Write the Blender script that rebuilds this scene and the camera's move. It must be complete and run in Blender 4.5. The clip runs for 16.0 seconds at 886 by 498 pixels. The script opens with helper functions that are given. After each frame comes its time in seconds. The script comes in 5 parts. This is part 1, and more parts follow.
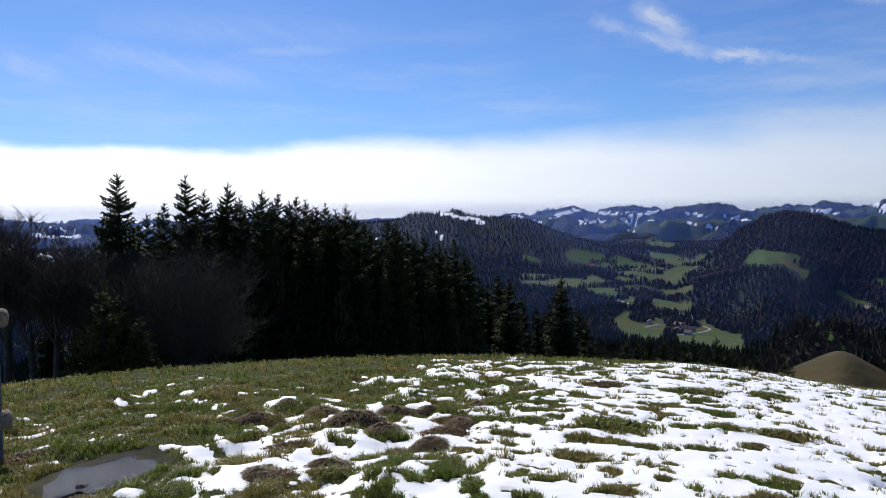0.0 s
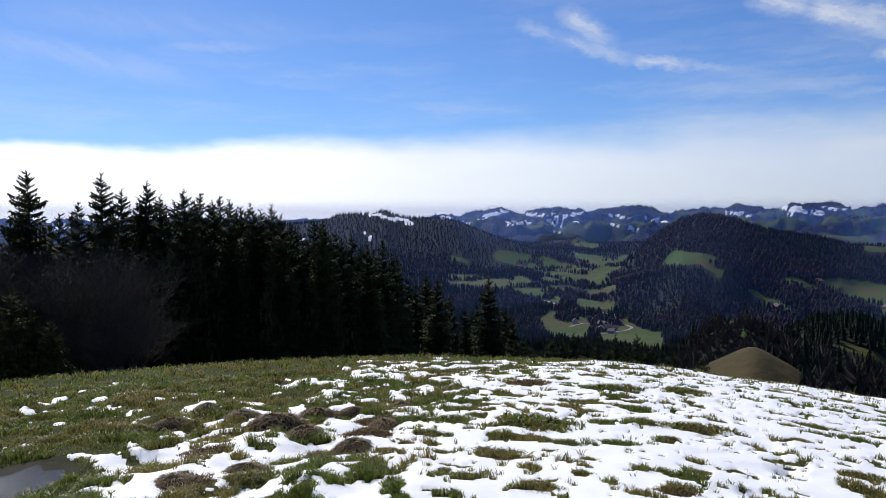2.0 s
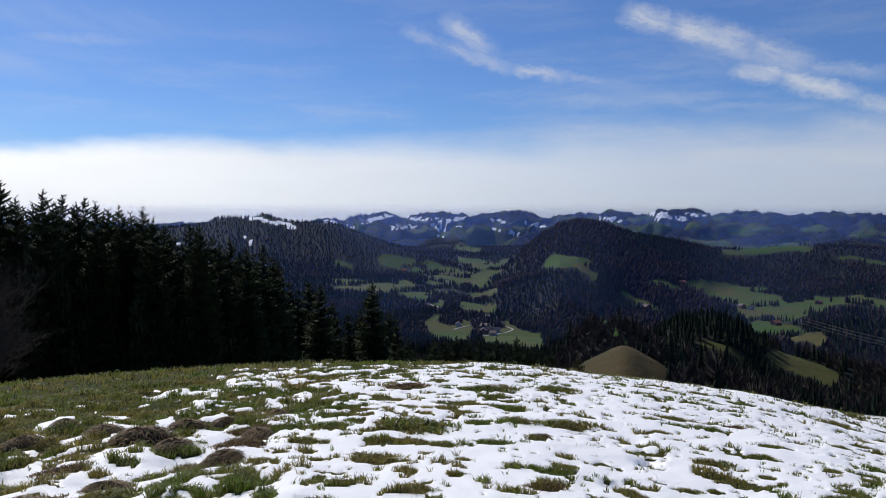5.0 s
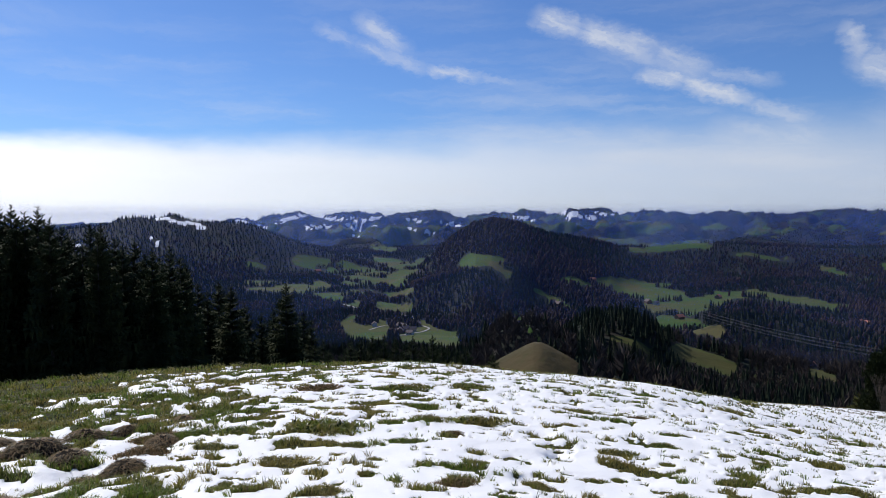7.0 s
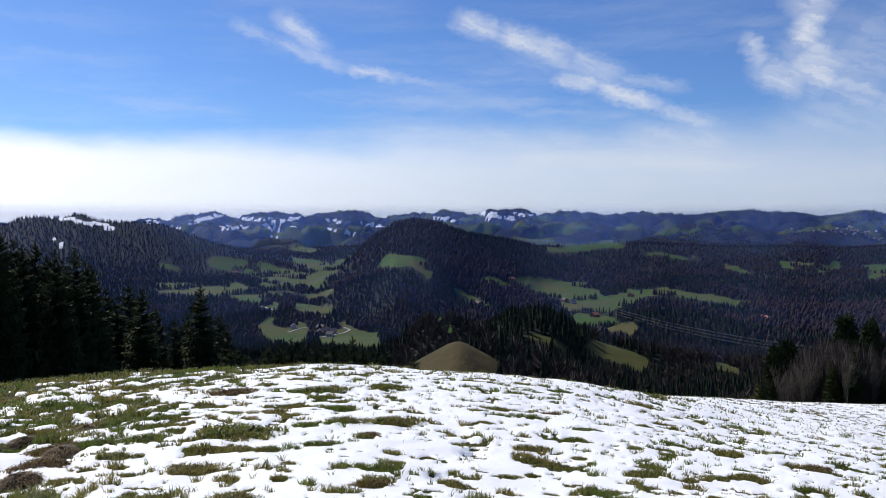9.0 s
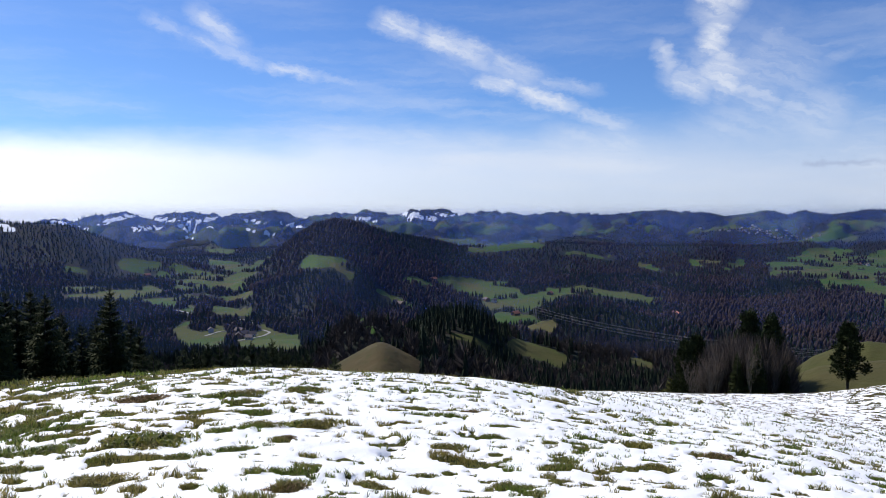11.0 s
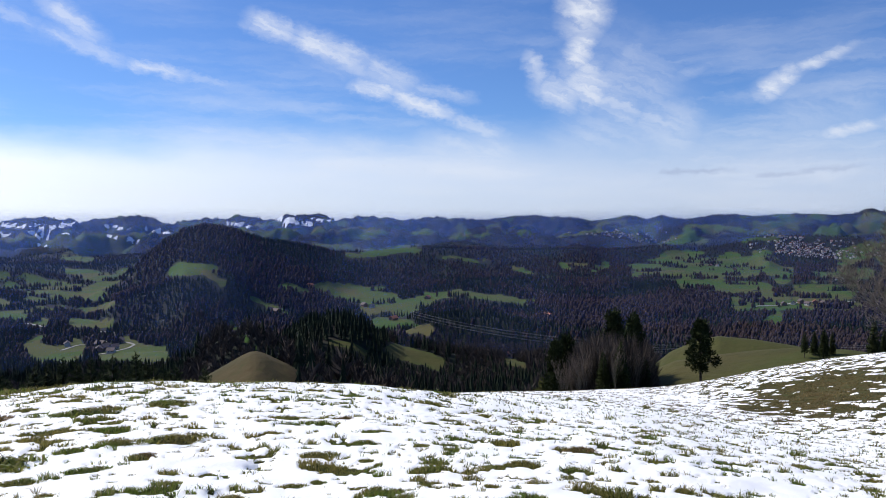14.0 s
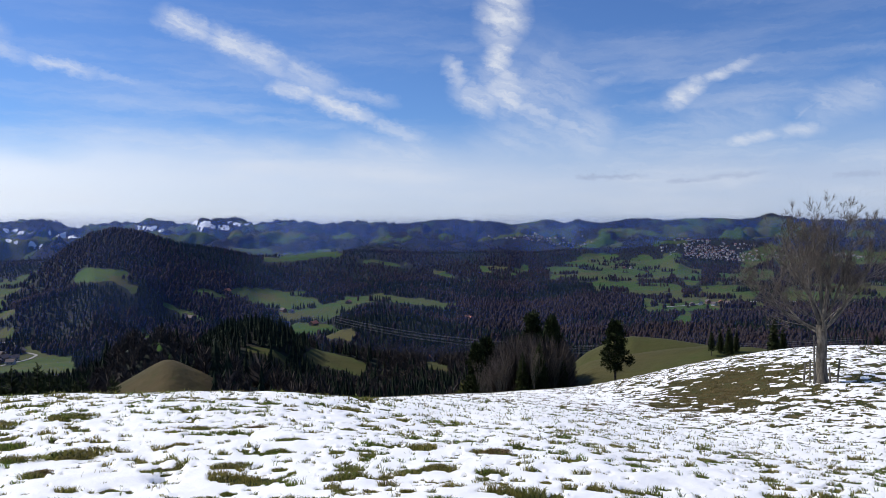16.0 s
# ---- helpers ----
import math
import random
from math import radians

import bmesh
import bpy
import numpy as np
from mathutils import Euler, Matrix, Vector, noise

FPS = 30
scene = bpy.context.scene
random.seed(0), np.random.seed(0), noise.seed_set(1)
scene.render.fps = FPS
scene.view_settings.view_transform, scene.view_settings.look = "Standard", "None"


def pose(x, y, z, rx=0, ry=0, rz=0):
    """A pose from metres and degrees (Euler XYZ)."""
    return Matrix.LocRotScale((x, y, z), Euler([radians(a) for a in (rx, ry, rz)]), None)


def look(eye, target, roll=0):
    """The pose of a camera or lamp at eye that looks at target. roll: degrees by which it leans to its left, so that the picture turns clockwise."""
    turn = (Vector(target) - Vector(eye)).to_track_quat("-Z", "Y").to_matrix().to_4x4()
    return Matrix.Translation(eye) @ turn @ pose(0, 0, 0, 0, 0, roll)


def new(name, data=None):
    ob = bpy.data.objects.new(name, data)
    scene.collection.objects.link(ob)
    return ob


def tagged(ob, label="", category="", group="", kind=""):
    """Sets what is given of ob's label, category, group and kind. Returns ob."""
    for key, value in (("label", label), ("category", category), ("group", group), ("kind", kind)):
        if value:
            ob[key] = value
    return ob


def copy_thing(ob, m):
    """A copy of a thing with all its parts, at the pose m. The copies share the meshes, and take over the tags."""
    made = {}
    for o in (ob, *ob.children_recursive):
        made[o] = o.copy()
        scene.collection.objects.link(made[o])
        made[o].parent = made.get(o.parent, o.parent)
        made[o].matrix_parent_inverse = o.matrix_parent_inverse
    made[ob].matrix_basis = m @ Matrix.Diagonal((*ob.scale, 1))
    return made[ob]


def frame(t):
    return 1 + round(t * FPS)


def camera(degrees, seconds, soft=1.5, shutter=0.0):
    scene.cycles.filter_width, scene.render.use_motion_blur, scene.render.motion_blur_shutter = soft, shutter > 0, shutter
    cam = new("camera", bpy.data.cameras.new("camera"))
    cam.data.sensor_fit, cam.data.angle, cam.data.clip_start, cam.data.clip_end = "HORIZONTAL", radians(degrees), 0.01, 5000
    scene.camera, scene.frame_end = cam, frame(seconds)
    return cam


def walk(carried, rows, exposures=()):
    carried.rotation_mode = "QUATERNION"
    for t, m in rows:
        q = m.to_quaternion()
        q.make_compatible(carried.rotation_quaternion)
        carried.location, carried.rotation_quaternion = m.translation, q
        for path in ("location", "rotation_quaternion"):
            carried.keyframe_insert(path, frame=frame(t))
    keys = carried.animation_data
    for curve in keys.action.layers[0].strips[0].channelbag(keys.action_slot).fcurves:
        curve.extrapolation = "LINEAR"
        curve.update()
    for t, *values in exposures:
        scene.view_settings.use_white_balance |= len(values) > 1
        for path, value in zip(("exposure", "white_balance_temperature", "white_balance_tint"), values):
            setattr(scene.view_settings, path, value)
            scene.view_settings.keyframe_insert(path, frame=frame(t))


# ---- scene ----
cam = camera(62.89, 16.0, soft=.8)
PATH = [
    (0.0, (0.0000, 0.0000, 1.5000), (0.0000, 9.9873, 0.9953), -0.444),
    (0.5, (0.0194, -0.0046, 1.4983), (0.2524, 9.9798, 0.9901), -0.378),
    (1.0, (0.0375, -0.0024, 1.4975), (0.5196, 9.9731, 0.9907), -0.325),
    (1.5, (0.0523, -0.0089, 1.4970), (0.7739, 9.9521, 0.9893), -0.263),
    (2.0, (0.0660, -0.0093, 1.4948), (1.0465, 9.9300, 0.9967), -0.165),
    (2.5, (0.0775, -0.0073, 1.4932), (1.3036, 9.9053, 1.0070), -0.098),
    (3.0, (0.0860, -0.0048, 1.4924), (1.5671, 9.8735, 1.0180), 0.061),
    (5.5, (0.1688, -0.0312, 1.4930), (2.9992, 9.5497, 1.0512), 0.103),
    (6.0, (0.1811, -0.0415, 1.4903), (3.2958, 9.4506, 1.0434), 0.089),
    (6.5, (0.1945, -0.0453, 1.4907), (3.5687, 9.3578, 1.0458), 0.049),
    (7.0, (0.2087, -0.0442, 1.4881), (3.8563, 9.2561, 1.0433), -0.008),
    (7.5, (0.2222, -0.0506, 1.4870), (4.1116, 9.1514, 1.0423), 0.017),
    (8.0, (0.2389, -0.0562, 1.4848), (4.3817, 9.0346, 1.0439), 0.057),
    (8.5, (0.2535, -0.0560, 1.4819), (4.6363, 8.9216, 1.0424), 0.071),
    (9.0, (0.2648, -0.0572, 1.4794), (4.9067, 8.7893, 1.0420), 0.066),
    (11.5, (0.3295, -0.1081, 1.4739), (6.1184, 8.0346, 1.0447), 0.044),
    (12.0, (0.3379, -0.1238, 1.4747), (6.3523, 7.8542, 1.0525), 0.084),
    (12.5, (0.3478, -0.1403, 1.4742), (6.5705, 7.6769, 1.0634), 0.071),
    (13.0, (0.3583, -0.1524, 1.4741), (6.8034, 7.4832, 1.0763), 0.068),
    (13.5, (0.3741, -0.1543, 1.4717), (7.0362, 7.2936, 1.0900), -0.034),
    (14.0, (0.3950, -0.1545, 1.4715), (7.2765, 7.0920, 1.1072), -0.101),
    (14.5, (0.4137, -0.1600, 1.4715), (7.4844, 6.9029, 1.1227), -0.066),
    (15.0, (0.4323, -0.1678, 1.4717), (7.6970, 6.6961, 1.1390), -0.066),
    (15.5, (0.4508, -0.1746, 1.4687), (7.8997, 6.4897, 1.1488), -0.133),
    (16.0, (0.4625, -0.1861, 1.4686), (8.0897, 6.2736, 1.1564), -0.093),
]
walk(cam, [(t, look(eye, target, roll)) for t, eye, target, roll in PATH],
     exposures=[(0, -.27), (3, -.27), (5.5, -.52), (7, -.32), (9, -.2), (12.5, .02), (15, -.09), (16, -.16)])

# ---------------------------------------------------------------- sun, sky, exposure
SUN_AZ, SUN_EL = -24.0, 44.0
scene.view_settings.exposure = 0.0

sun = bpy.data.lights.new("sun", "SUN")
sun.energy, sun.angle, sun.color = 5.0, radians(0.55), (1.0, 0.95, 0.87)
sun_ob = new("sun", sun)
a, e = radians(SUN_AZ), radians(SUN_EL)
sun_ob.matrix_world = look((0, 0, 60), (-10 * math.sin(a) * math.cos(e), -10 * math.cos(a) * math.cos(e), 60 - 10 * math.sin(e)))


class Nodes:
    """Small helper round a node tree."""

    def __init__(self, tree):
        self.t = tree

    def put(self, value, socket):
        if isinstance(value, bpy.types.NodeSocket):
            self.t.links.new(value, socket)
        elif value is not None:
            socket.default_value = value

    def math(self, op, a, b=None, c=None, clamp=False):
        n = self.t.nodes.new("ShaderNodeMath")
        n.operation, n.use_clamp = op, clamp
        for v, s in zip((a, b, c), n.inputs):
            self.put(v, s)
        return n.outputs[0]

    def vmath(self, op, a, b=None, scale=None):
        n = self.t.nodes.new("ShaderNodeVectorMath")
        n.operation = op
        self.put(a, n.inputs[0])
        self.put(b, n.inputs[1])
        if scale is not None:
            self.put(scale, n.inputs["Scale"])
        return n.outputs["Value"] if op in ("LENGTH", "DOT_PRODUCT") else n.outputs[0]

    def noise(self, vec, scale, detail=4, rough=.55, dist=0.0, lac=2.0):
        n = self.t.nodes.new("ShaderNodeTexNoise")
        self.put(vec, n.inputs["Vector"])
        for k, v in (("Scale", scale), ("Detail", detail), ("Roughness", rough), ("Distortion", dist), ("Lacunarity", lac)):
            self.put(v, n.inputs[k])
        return n.outputs["Fac"]

    def ramp(self, fac, a, b, lo=0.0, hi=1.0):
        n = self.t.nodes.new("ShaderNodeMapRange")
        n.interpolation_type = "SMOOTHSTEP"
        for k, v in (("Value", fac), ("From Min", a), ("From Max", b), ("To Min", lo), ("To Max", hi)):
            self.put(v, n.inputs[k])
        return n.outputs["Result"]

    def mix(self, fac, a, b, blend="MIX"):
        n = self.t.nodes.new("ShaderNodeMix")
        n.data_type, n.blend_type = "RGBA", blend
        self.put(fac, n.inputs[0])
        self.put((*a, 1) if isinstance(a, tuple) and len(a) == 3 else a, n.inputs[6])
        self.put((*b, 1) if isinstance(b, tuple) and len(b) == 3 else b, n.inputs[7])
        return n.outputs[2]

    def combine(self, x, y, z):
        n = self.t.nodes.new("ShaderNodeCombineXYZ")
        for v, s in zip((x, y, z), n.inputs):
            self.put(v, s)
        return n.outputs[0]

    def coord(self, kind="Object"):
        return self.t.nodes.new("ShaderNodeTexCoord").outputs[kind]

    def place(self):
        return self.t.nodes.new("ShaderNodeNewGeometry").outputs["Position"]

    def scaled(self, vec, x, y, z):
        return self.vmath("MULTIPLY", vec, (x, y, z))

    def attr(self, name):
        n = self.t.nodes.new("ShaderNodeAttribute")
        n.attribute_name = name
        return n.outputs["Fac"]

    def random(self):
        return self.t.nodes.new("ShaderNodeObjectInfo").outputs["Random"]

    def island(self):
        return self.t.nodes.new("ShaderNodeNewGeometry").outputs["Random Per Island"]


# Streaks of cirrus: start bearing and height, end bearing and height, width (degrees), strength.
CIRRUS = [(12.0, 14.32, 14.8, 13.01, 0.43, 0.28), (14.8, 13.01, 20.5, 11.27, 0.39, 0.42), (20.3, 11.33, 24.6, 10.69, 0.31, 0.62), (24.4, 10.69, 27.8, 10.14, 0.27, 0.34), (15.4, 14.86, 18.3, 12.52, 0.66, 0.55), (16.5, 13.63, 18.5, 12.42, 0.39, 0.4), (28.9, 15.0, 32.4, 13.96, 0.58, 0.72), (32.2, 13.99, 37.7, 12.27, 0.66, 0.75), (33.3, 13.07, 39.0, 11.42, 0.89, 0.4), (37.5, 12.14, 41.5, 10.43, 0.66, 0.55), (41.2, 10.43, 46.0, 9.58, 0.31, 0.34), (36.6, 10.54, 39.9, 9.93, 0.43, 0.85), (39.7, 9.94, 44.8, 8.03, 0.47, 0.75), (44.5, 8.08, 48.4, 6.55, 0.39, 0.45), (54.4, 18.88, 54.4, 13.73, 1.2, 0.85), (54.4, 13.93, 53.9, 11.25, 0.78, 0.8), (50.4, 12.49, 51.9, 10.54, 0.51, 0.6), (51.5, 10.48, 54.4, 9.19, 0.78, 0.7), (54.0, 11.57, 56.2, 8.82, 1.17, 0.75), (55.6, 9.86, 58.8, 7.48, 1.17, 0.5), (56.4, 12.21, 60.7, 8.37, 2.14, 0.34), (58.4, 8.3, 63.2, 6.45, 1.36, 0.42)]
WISPS = [(67.1, 9.2, 69.6, 10.68, 0.51, 0.8), (69.4, 10.66, 73.2, 11.9, 0.31, 0.66), (67.1, 8.92, 67.7, 10.3, 0.39, 0.5), (71.4, 6.18, 74.9, 6.74, 0.35, 0.6), (74.8, 6.75, 77.1, 6.83, 0.39, 0.55), (75.5, 7.55, 78.8, 10.27, 0.12, 0.28), (61.1, 10.57, 64.9, 11.92, 0.35, 0.22), (53.3, 7.04, 64.1, 7.4, 1.17, 0.3), (76.6, 8.28, 81.7, 9.45, 0.97, 0.4), (68.1, 7.64, 75.5, 8.55, 1.36, 0.25), (30.8, 6.79, 33.4, 6.08, 0.23, 0.34), (42.4, 6.34, 50.2, 5.23, 0.7, 0.36), (35.7, 6.14, 39.3, 5.7, 0.51, 0.28), (-30.6, 10.44, -27.0, 9.37, 0.51, 0.3), (-25.9, 11.46, -12.3, 9.76, 0.66, 0.2), (-15.1, 12.03, -7.1, 12.54, 0.31, 0.2), (-24.1, 13.43, -3.6, 13.58, 0.78, 0.12)]
# Thin dark bars of cloud low over the plain.
BARS = [(60.4, 3.84, 65.6, 3.69, 0.12, 0.6), (67.0, 3.37, 70.1, 3.5, 0.12, 0.5), (69.7, 3.59, 73.5, 3.84, 0.12, 0.5), (78.3, 3.55, 81.2, 3.51, 0.12, 0.45)]


def build_world():
    w = bpy.data.worlds.new("sky")
    scene.world = w
    w.use_nodes = True
    w.node_tree.nodes.clear()
    n = Nodes(w.node_tree)
    sky = w.node_tree.nodes.new("ShaderNodeTexSky")
    sky.sky_type, sky.sun_disc = "NISHITA", False
    sky.sun_elevation, sky.sun_rotation = radians(SUN_EL), radians(SUN_AZ)
    sky.altitude, sky.air_density, sky.dust_density, sky.ozone_density = 900, 1.0, 0.6, 2.0
    d = n.coord("Generated")
    sep = w.node_tree.nodes.new("ShaderNodeSeparateXYZ")
    w.node_tree.links.new(d, sep.inputs[0])
    x, y, z = sep.outputs
    az = n.math("MULTIPLY", n.math("ARCTAN2", x, y), 57.2958)
    el = n.math("MULTIPLY", n.math("ARCSINE", z), 57.2958)
    flat = n.combine(az, el, 0)
    # fray the streaks
    wob1 = n.math("MULTIPLY", n.math("SUBTRACT", n.noise(n.scaled(flat, .16, .30, 1), 1.0, 4, .55), .5), 1.5)
    wob2 = n.math("MULTIPLY", n.math("SUBTRACT", n.noise(n.scaled(flat, .22, .40, 1), 1.3, 5, .58), .5), .8)
    fray = n.math("MULTIPLY", n.math("SUBTRACT", n.noise(n.scaled(flat, .9, 1.5, 1), 1.2, 6, .64), .5), 1.1)
    bent_x = n.math("ADD", n.math("ADD", az, wob1), fray)
    bent_y = n.math("ADD", n.math("ADD", el, wob2), n.math("MULTIPLY", fray, .7))
    bent = n.combine(bent_x, bent_y, 0)
    along = n.combine(n.math('ADD', n.math('MULTIPLY', bent_x, .9), n.math('MULTIPLY', bent_y, -.42)), n.math('ADD', n.math('MULTIPLY', bent_x, .42), n.math('MULTIPLY', bent_y, .9)), 0)
    fibre = n.ramp(n.noise(n.scaled(along, .20, 1.1, 1), 1.1, 5, .56), .26, .66, .45, 1.08)

    def streaks(rows):
        total = None
        for x0, y0, x1, y1, width, power in rows:
            dx, dy = x1 - x0, y1 - y0
            rel = n.vmath("SUBTRACT", bent, (x0, y0, 0))
            t = n.math("MULTIPLY", n.vmath("DOT_PRODUCT", rel, (dx, dy, 0)), 1 / (dx * dx + dy * dy), clamp=True)
            off = n.vmath("SUBTRACT", rel, n.vmath("SCALE", (dx, dy, 0), None, t))
            m = n.ramp(n.vmath("LENGTH", off), 0, width * 2.3, n.math("MULTIPLY", n.math("MULTIPLY", power, n.ramp(t, 1.15, .6, .15, 1)), n.ramp(t, -.12, .15, .25, 1)), 0)
            total = m if total is None else n.math("MAXIMUM", total, m)
        return total

    cloud = n.math("MULTIPLY", streaks(CIRRUS + WISPS), fibre)
    veil = n.math("MULTIPLY", n.ramp(n.noise(n.scaled(bent, .05, .35, 1), 1.0, 5, .6), .42, .75), n.ramp(el, 4, 16, .30, .10))
    right = n.ramp(az, 35, 75)
    veil = n.math("MULTIPLY", veil, n.ramp(az, -40, 70, .75, 1.5))
    cloud = n.math("MAXIMUM", cloud, veil)
    edge = n.math("ADD", el, n.math("MULTIPLY", n.math("SUBTRACT", n.noise(n.scaled(flat, .055, .14, 1), 1.0, 5, .55), .5), 4.2))
    left = n.ramp(az, 45, -25)
    haze = n.ramp(edge, n.math("ADD", 3.2, n.math("MULTIPLY", left, 1.2)), n.math("ADD", 8.6, n.math("MULTIPLY", left, -3.0)), n.math("ADD", .78, n.math("MULTIPLY", left, .22)), 0)
    bars = n.math("MULTIPLY", streaks(BARS), .8)
    base = n.mix(1.0, sky.outputs[0], (.60, .86, 1.31), "MULTIPLY")
    glow = n.mix(left, n.mix(right, (7.5, 8.2, 9.7), (5.9, 6.7, 8.5)), (14.5, 14.8, 15.2))
    col = n.mix(haze, base, glow)
    col = n.mix(cloud, col, n.mix(left, (8.4, 8.8, 9.6), (9.2, 9.6, 10.4)))
    col = n.mix(bars, col, (3.4, 4.2, 6.2))
    bg = w.node_tree.nodes.new("ShaderNodeBackground")
    bg.inputs["Strength"].default_value = 0.1
    out = w.node_tree.nodes.new("ShaderNodeOutputWorld")
    w.node_tree.links.new(col, bg.inputs[0])
    w.node_tree.links.new(bg.outputs[0], out.inputs[0])


build_world()


# ---------------------------------------------------------------- materials
def material(name, paint, rough=.85, spec=.3, bump=None, translucent=0.0, metal=0.0):
    """paint(n) gives the colour socket; bump(n) gives (height, strength, distance)."""
    m = bpy.data.materials.new(name)
    m.use_nodes = True
    t = m.node_tree
    t.nodes.clear()
    n = Nodes(t)
    p = t.nodes.new("ShaderNodeBsdfPrincipled")
    n.put(paint(n), p.inputs["Base Color"])
    rg = rough(n) if callable(rough) else rough
    n.put(rg, p.inputs["Roughness"])
    p.inputs["Specular IOR Level"].default_value = spec
    p.inputs["Metallic"].default_value = metal
    if bump:
        h, s, dist = bump(n)
        b = t.nodes.new("ShaderNodeBump")
        b.inputs["Strength"].default_value, b.inputs["Distance"].default_value = s, dist
        n.put(h, b.inputs["Height"])
        t.links.new(b.outputs[0], p.inputs["Normal"])
    out = t.nodes.new("ShaderNodeOutputMaterial")
    last = p.outputs[0]
    if translucent:
        tr = t.nodes.new("ShaderNodeBsdfTranslucent")
        n.put(paint(n), tr.inputs["Color"])
        mx = t.nodes.new("ShaderNodeMixShader")
        mx.inputs[0].default_value = translucent
        t.links.new(last, mx.inputs[1])
        t.links.new(tr.outputs[0], mx.inputs[2])
        last = mx.outputs[0]
    t.links.new(last, out.inputs[0])
    return m


def two_tone(a, b, scale, lo=.35, hi=.65, detail=5, space=None):
    return lambda n: n.mix(n.ramp(n.noise(space(n) if space else n.place(), scale, detail), lo, hi), a, b)


def ground_paint(n):
    p = n.place()
    big, mid, fine = n.noise(p, .004, 5), n.noise(p, .03, 5), n.noise(p, .6, 6)
    meadow = n.mix(n.ramp(big, .35, .65), (.038, .074, .010), (.060, .078, .014))
    meadow = n.mix(n.ramp(mid, .42, .74), meadow, (.092, .078, .030))
    meadow = n.mix(n.math("MULTIPLY", n.ramp(n.noise(p, .12, 6, .75), .45, .62), .5), meadow, (.022, .038, .010))
    strips = n.ramp(n.noise(n.scaled(p, .02, .0045, 0), 1.0, 2), .42, .58)
    meadow = n.mix(n.math("MULTIPLY", strips, .35), meadow, (.028, .085, .016))
    cells = n.t.nodes.new("ShaderNodeTexVoronoi")
    n.put(n.vmath("ADD", n.scaled(p, .008, .012, 0), n.vmath("SCALE", n.combine(mid, big, 0), None, .5)), cells.inputs["Vector"])
    cells.inputs["Scale"].default_value = 1.0
    tone = n.vmath("DOT_PRODUCT", cells.outputs["Color"], (.6, .4, 0))
    meadow = n.mix(n.ramp(tone, .5, .85, 0, .75), meadow, (.074, .066, .022))
    meadow = n.mix(n.ramp(tone, .4, .1, 0, .7), meadow, (.030, .075, .012))
    wood = n.mix(n.ramp(n.noise(p, .02, 6), .4, .62), (.012, .012, .011), (.028, .022, .021))
    # far woods: dark crowns over paler gaps
    crowns = n.ramp(n.noise(p, .03, 6, .75), .40, .58)
    wood = n.mix(n.math("MULTIPLY", crowns, .8), wood, (.012, .022, .016))
    col = n.mix(n.ramp(n.math("ADD", n.attr("meadow"), n.math("MULTIPLY", n.math("SUBTRACT", n.noise(p, .02, 5, .7), .5), .7)), .42, .58), wood, meadow)
    brown = n.mix(n.ramp(mid, .35, .65), (.082, .054, .027), (.054, .043, .019))
    brown = n.mix(n.ramp(n.noise(p, .35, 6, .75), .5, .78), brown, (.040, .046, .014))
    col = n.mix(n.attr("brown"), col, brown)
    # home pasture: winter-worn grass over dark wet soil
    turf = n.mix(n.ramp(n.noise(p, .6, 6, .65), .38, .62), (.028, .034, .009), (.056, .043, .019))
    turf = n.mix(n.ramp(n.noise(p, 3.0, 5, .7), .45, .7), turf, (.022, .017, .011))
    turf = n.mix(n.ramp(n.noise(p, 26, 4, .75), .42, .62), turf, (.050, .070, .012))
    turf = n.mix(n.ramp(n.noise(p, 60, 3, .8), .52, .66), turf, (.012, .013, .006))
    turf = n.mix(n.math("MULTIPLY", n.attr("worn"), .8), turf, n.mix(n.ramp(n.noise(p, 1.2, 5, .7), .4, .65), (.095, .062, .022), (.060, .062, .018)))
    turf = n.mix(n.attr("mud"), turf, n.mix(n.ramp(fine, .4, .6), (.030, .024, .018), (.060, .050, .038)))
    col = n.mix(n.attr("home"), col, turf)
    snow = n.ramp(n.math("ADD", n.attr("snow"), n.math("MULTIPLY", n.math("SUBTRACT", n.noise(n.scaled(p, 1, 1, 1.6), .02, 7, .8), .5), n.math("MULTIPLY", n.math("MULTIPLY", n.attr("snow"), 3.0, clamp=True), 2.4))), .46, .54)
    return n.mix(snow, col, (.80, .83, .88))


GROUND = material("ground", ground_paint, .92, .15, lambda n: (n.math("ADD", n.noise(n.place(), 14, 5, .7), n.math("MULTIPLY", n.noise(n.place(), .06, 4, .7), 40)), .6, .05))
SNOW = material("snow", lambda n: n.mix(n.ramp(n.noise(n.place(), 2.2, 6), .35, .7), (.95, .945, .935), (.91, .91, .905)), .55, .3,
                lambda n: (n.math("ADD", n.noise(n.place(), 9, 5, .6), n.math("MULTIPLY", n.noise(n.place(), 70, 3), .25)), .35, .05))
GRASS = material("grass", lambda n: n.mix(n.ramp(n.math("FRACT", n.math("MULTIPLY", n.island(), 17.3)), .0, .45), (.020, .030, .006), n.mix(n.ramp(n.island(), .55, 1.1), n.mix(n.ramp(n.noise(n.place(), .9, 4), .38, .62), (.135, .205, .020), (.265, .225, .050)), (.330, .250, .110))), .45, .45, translucent=.5)
DRY = material("dry_grass", lambda n: n.mix(n.ramp(n.island(), .1, .9), (.30, .19, .085), (.070, .055, .022)), .6, .3, translucent=.3)
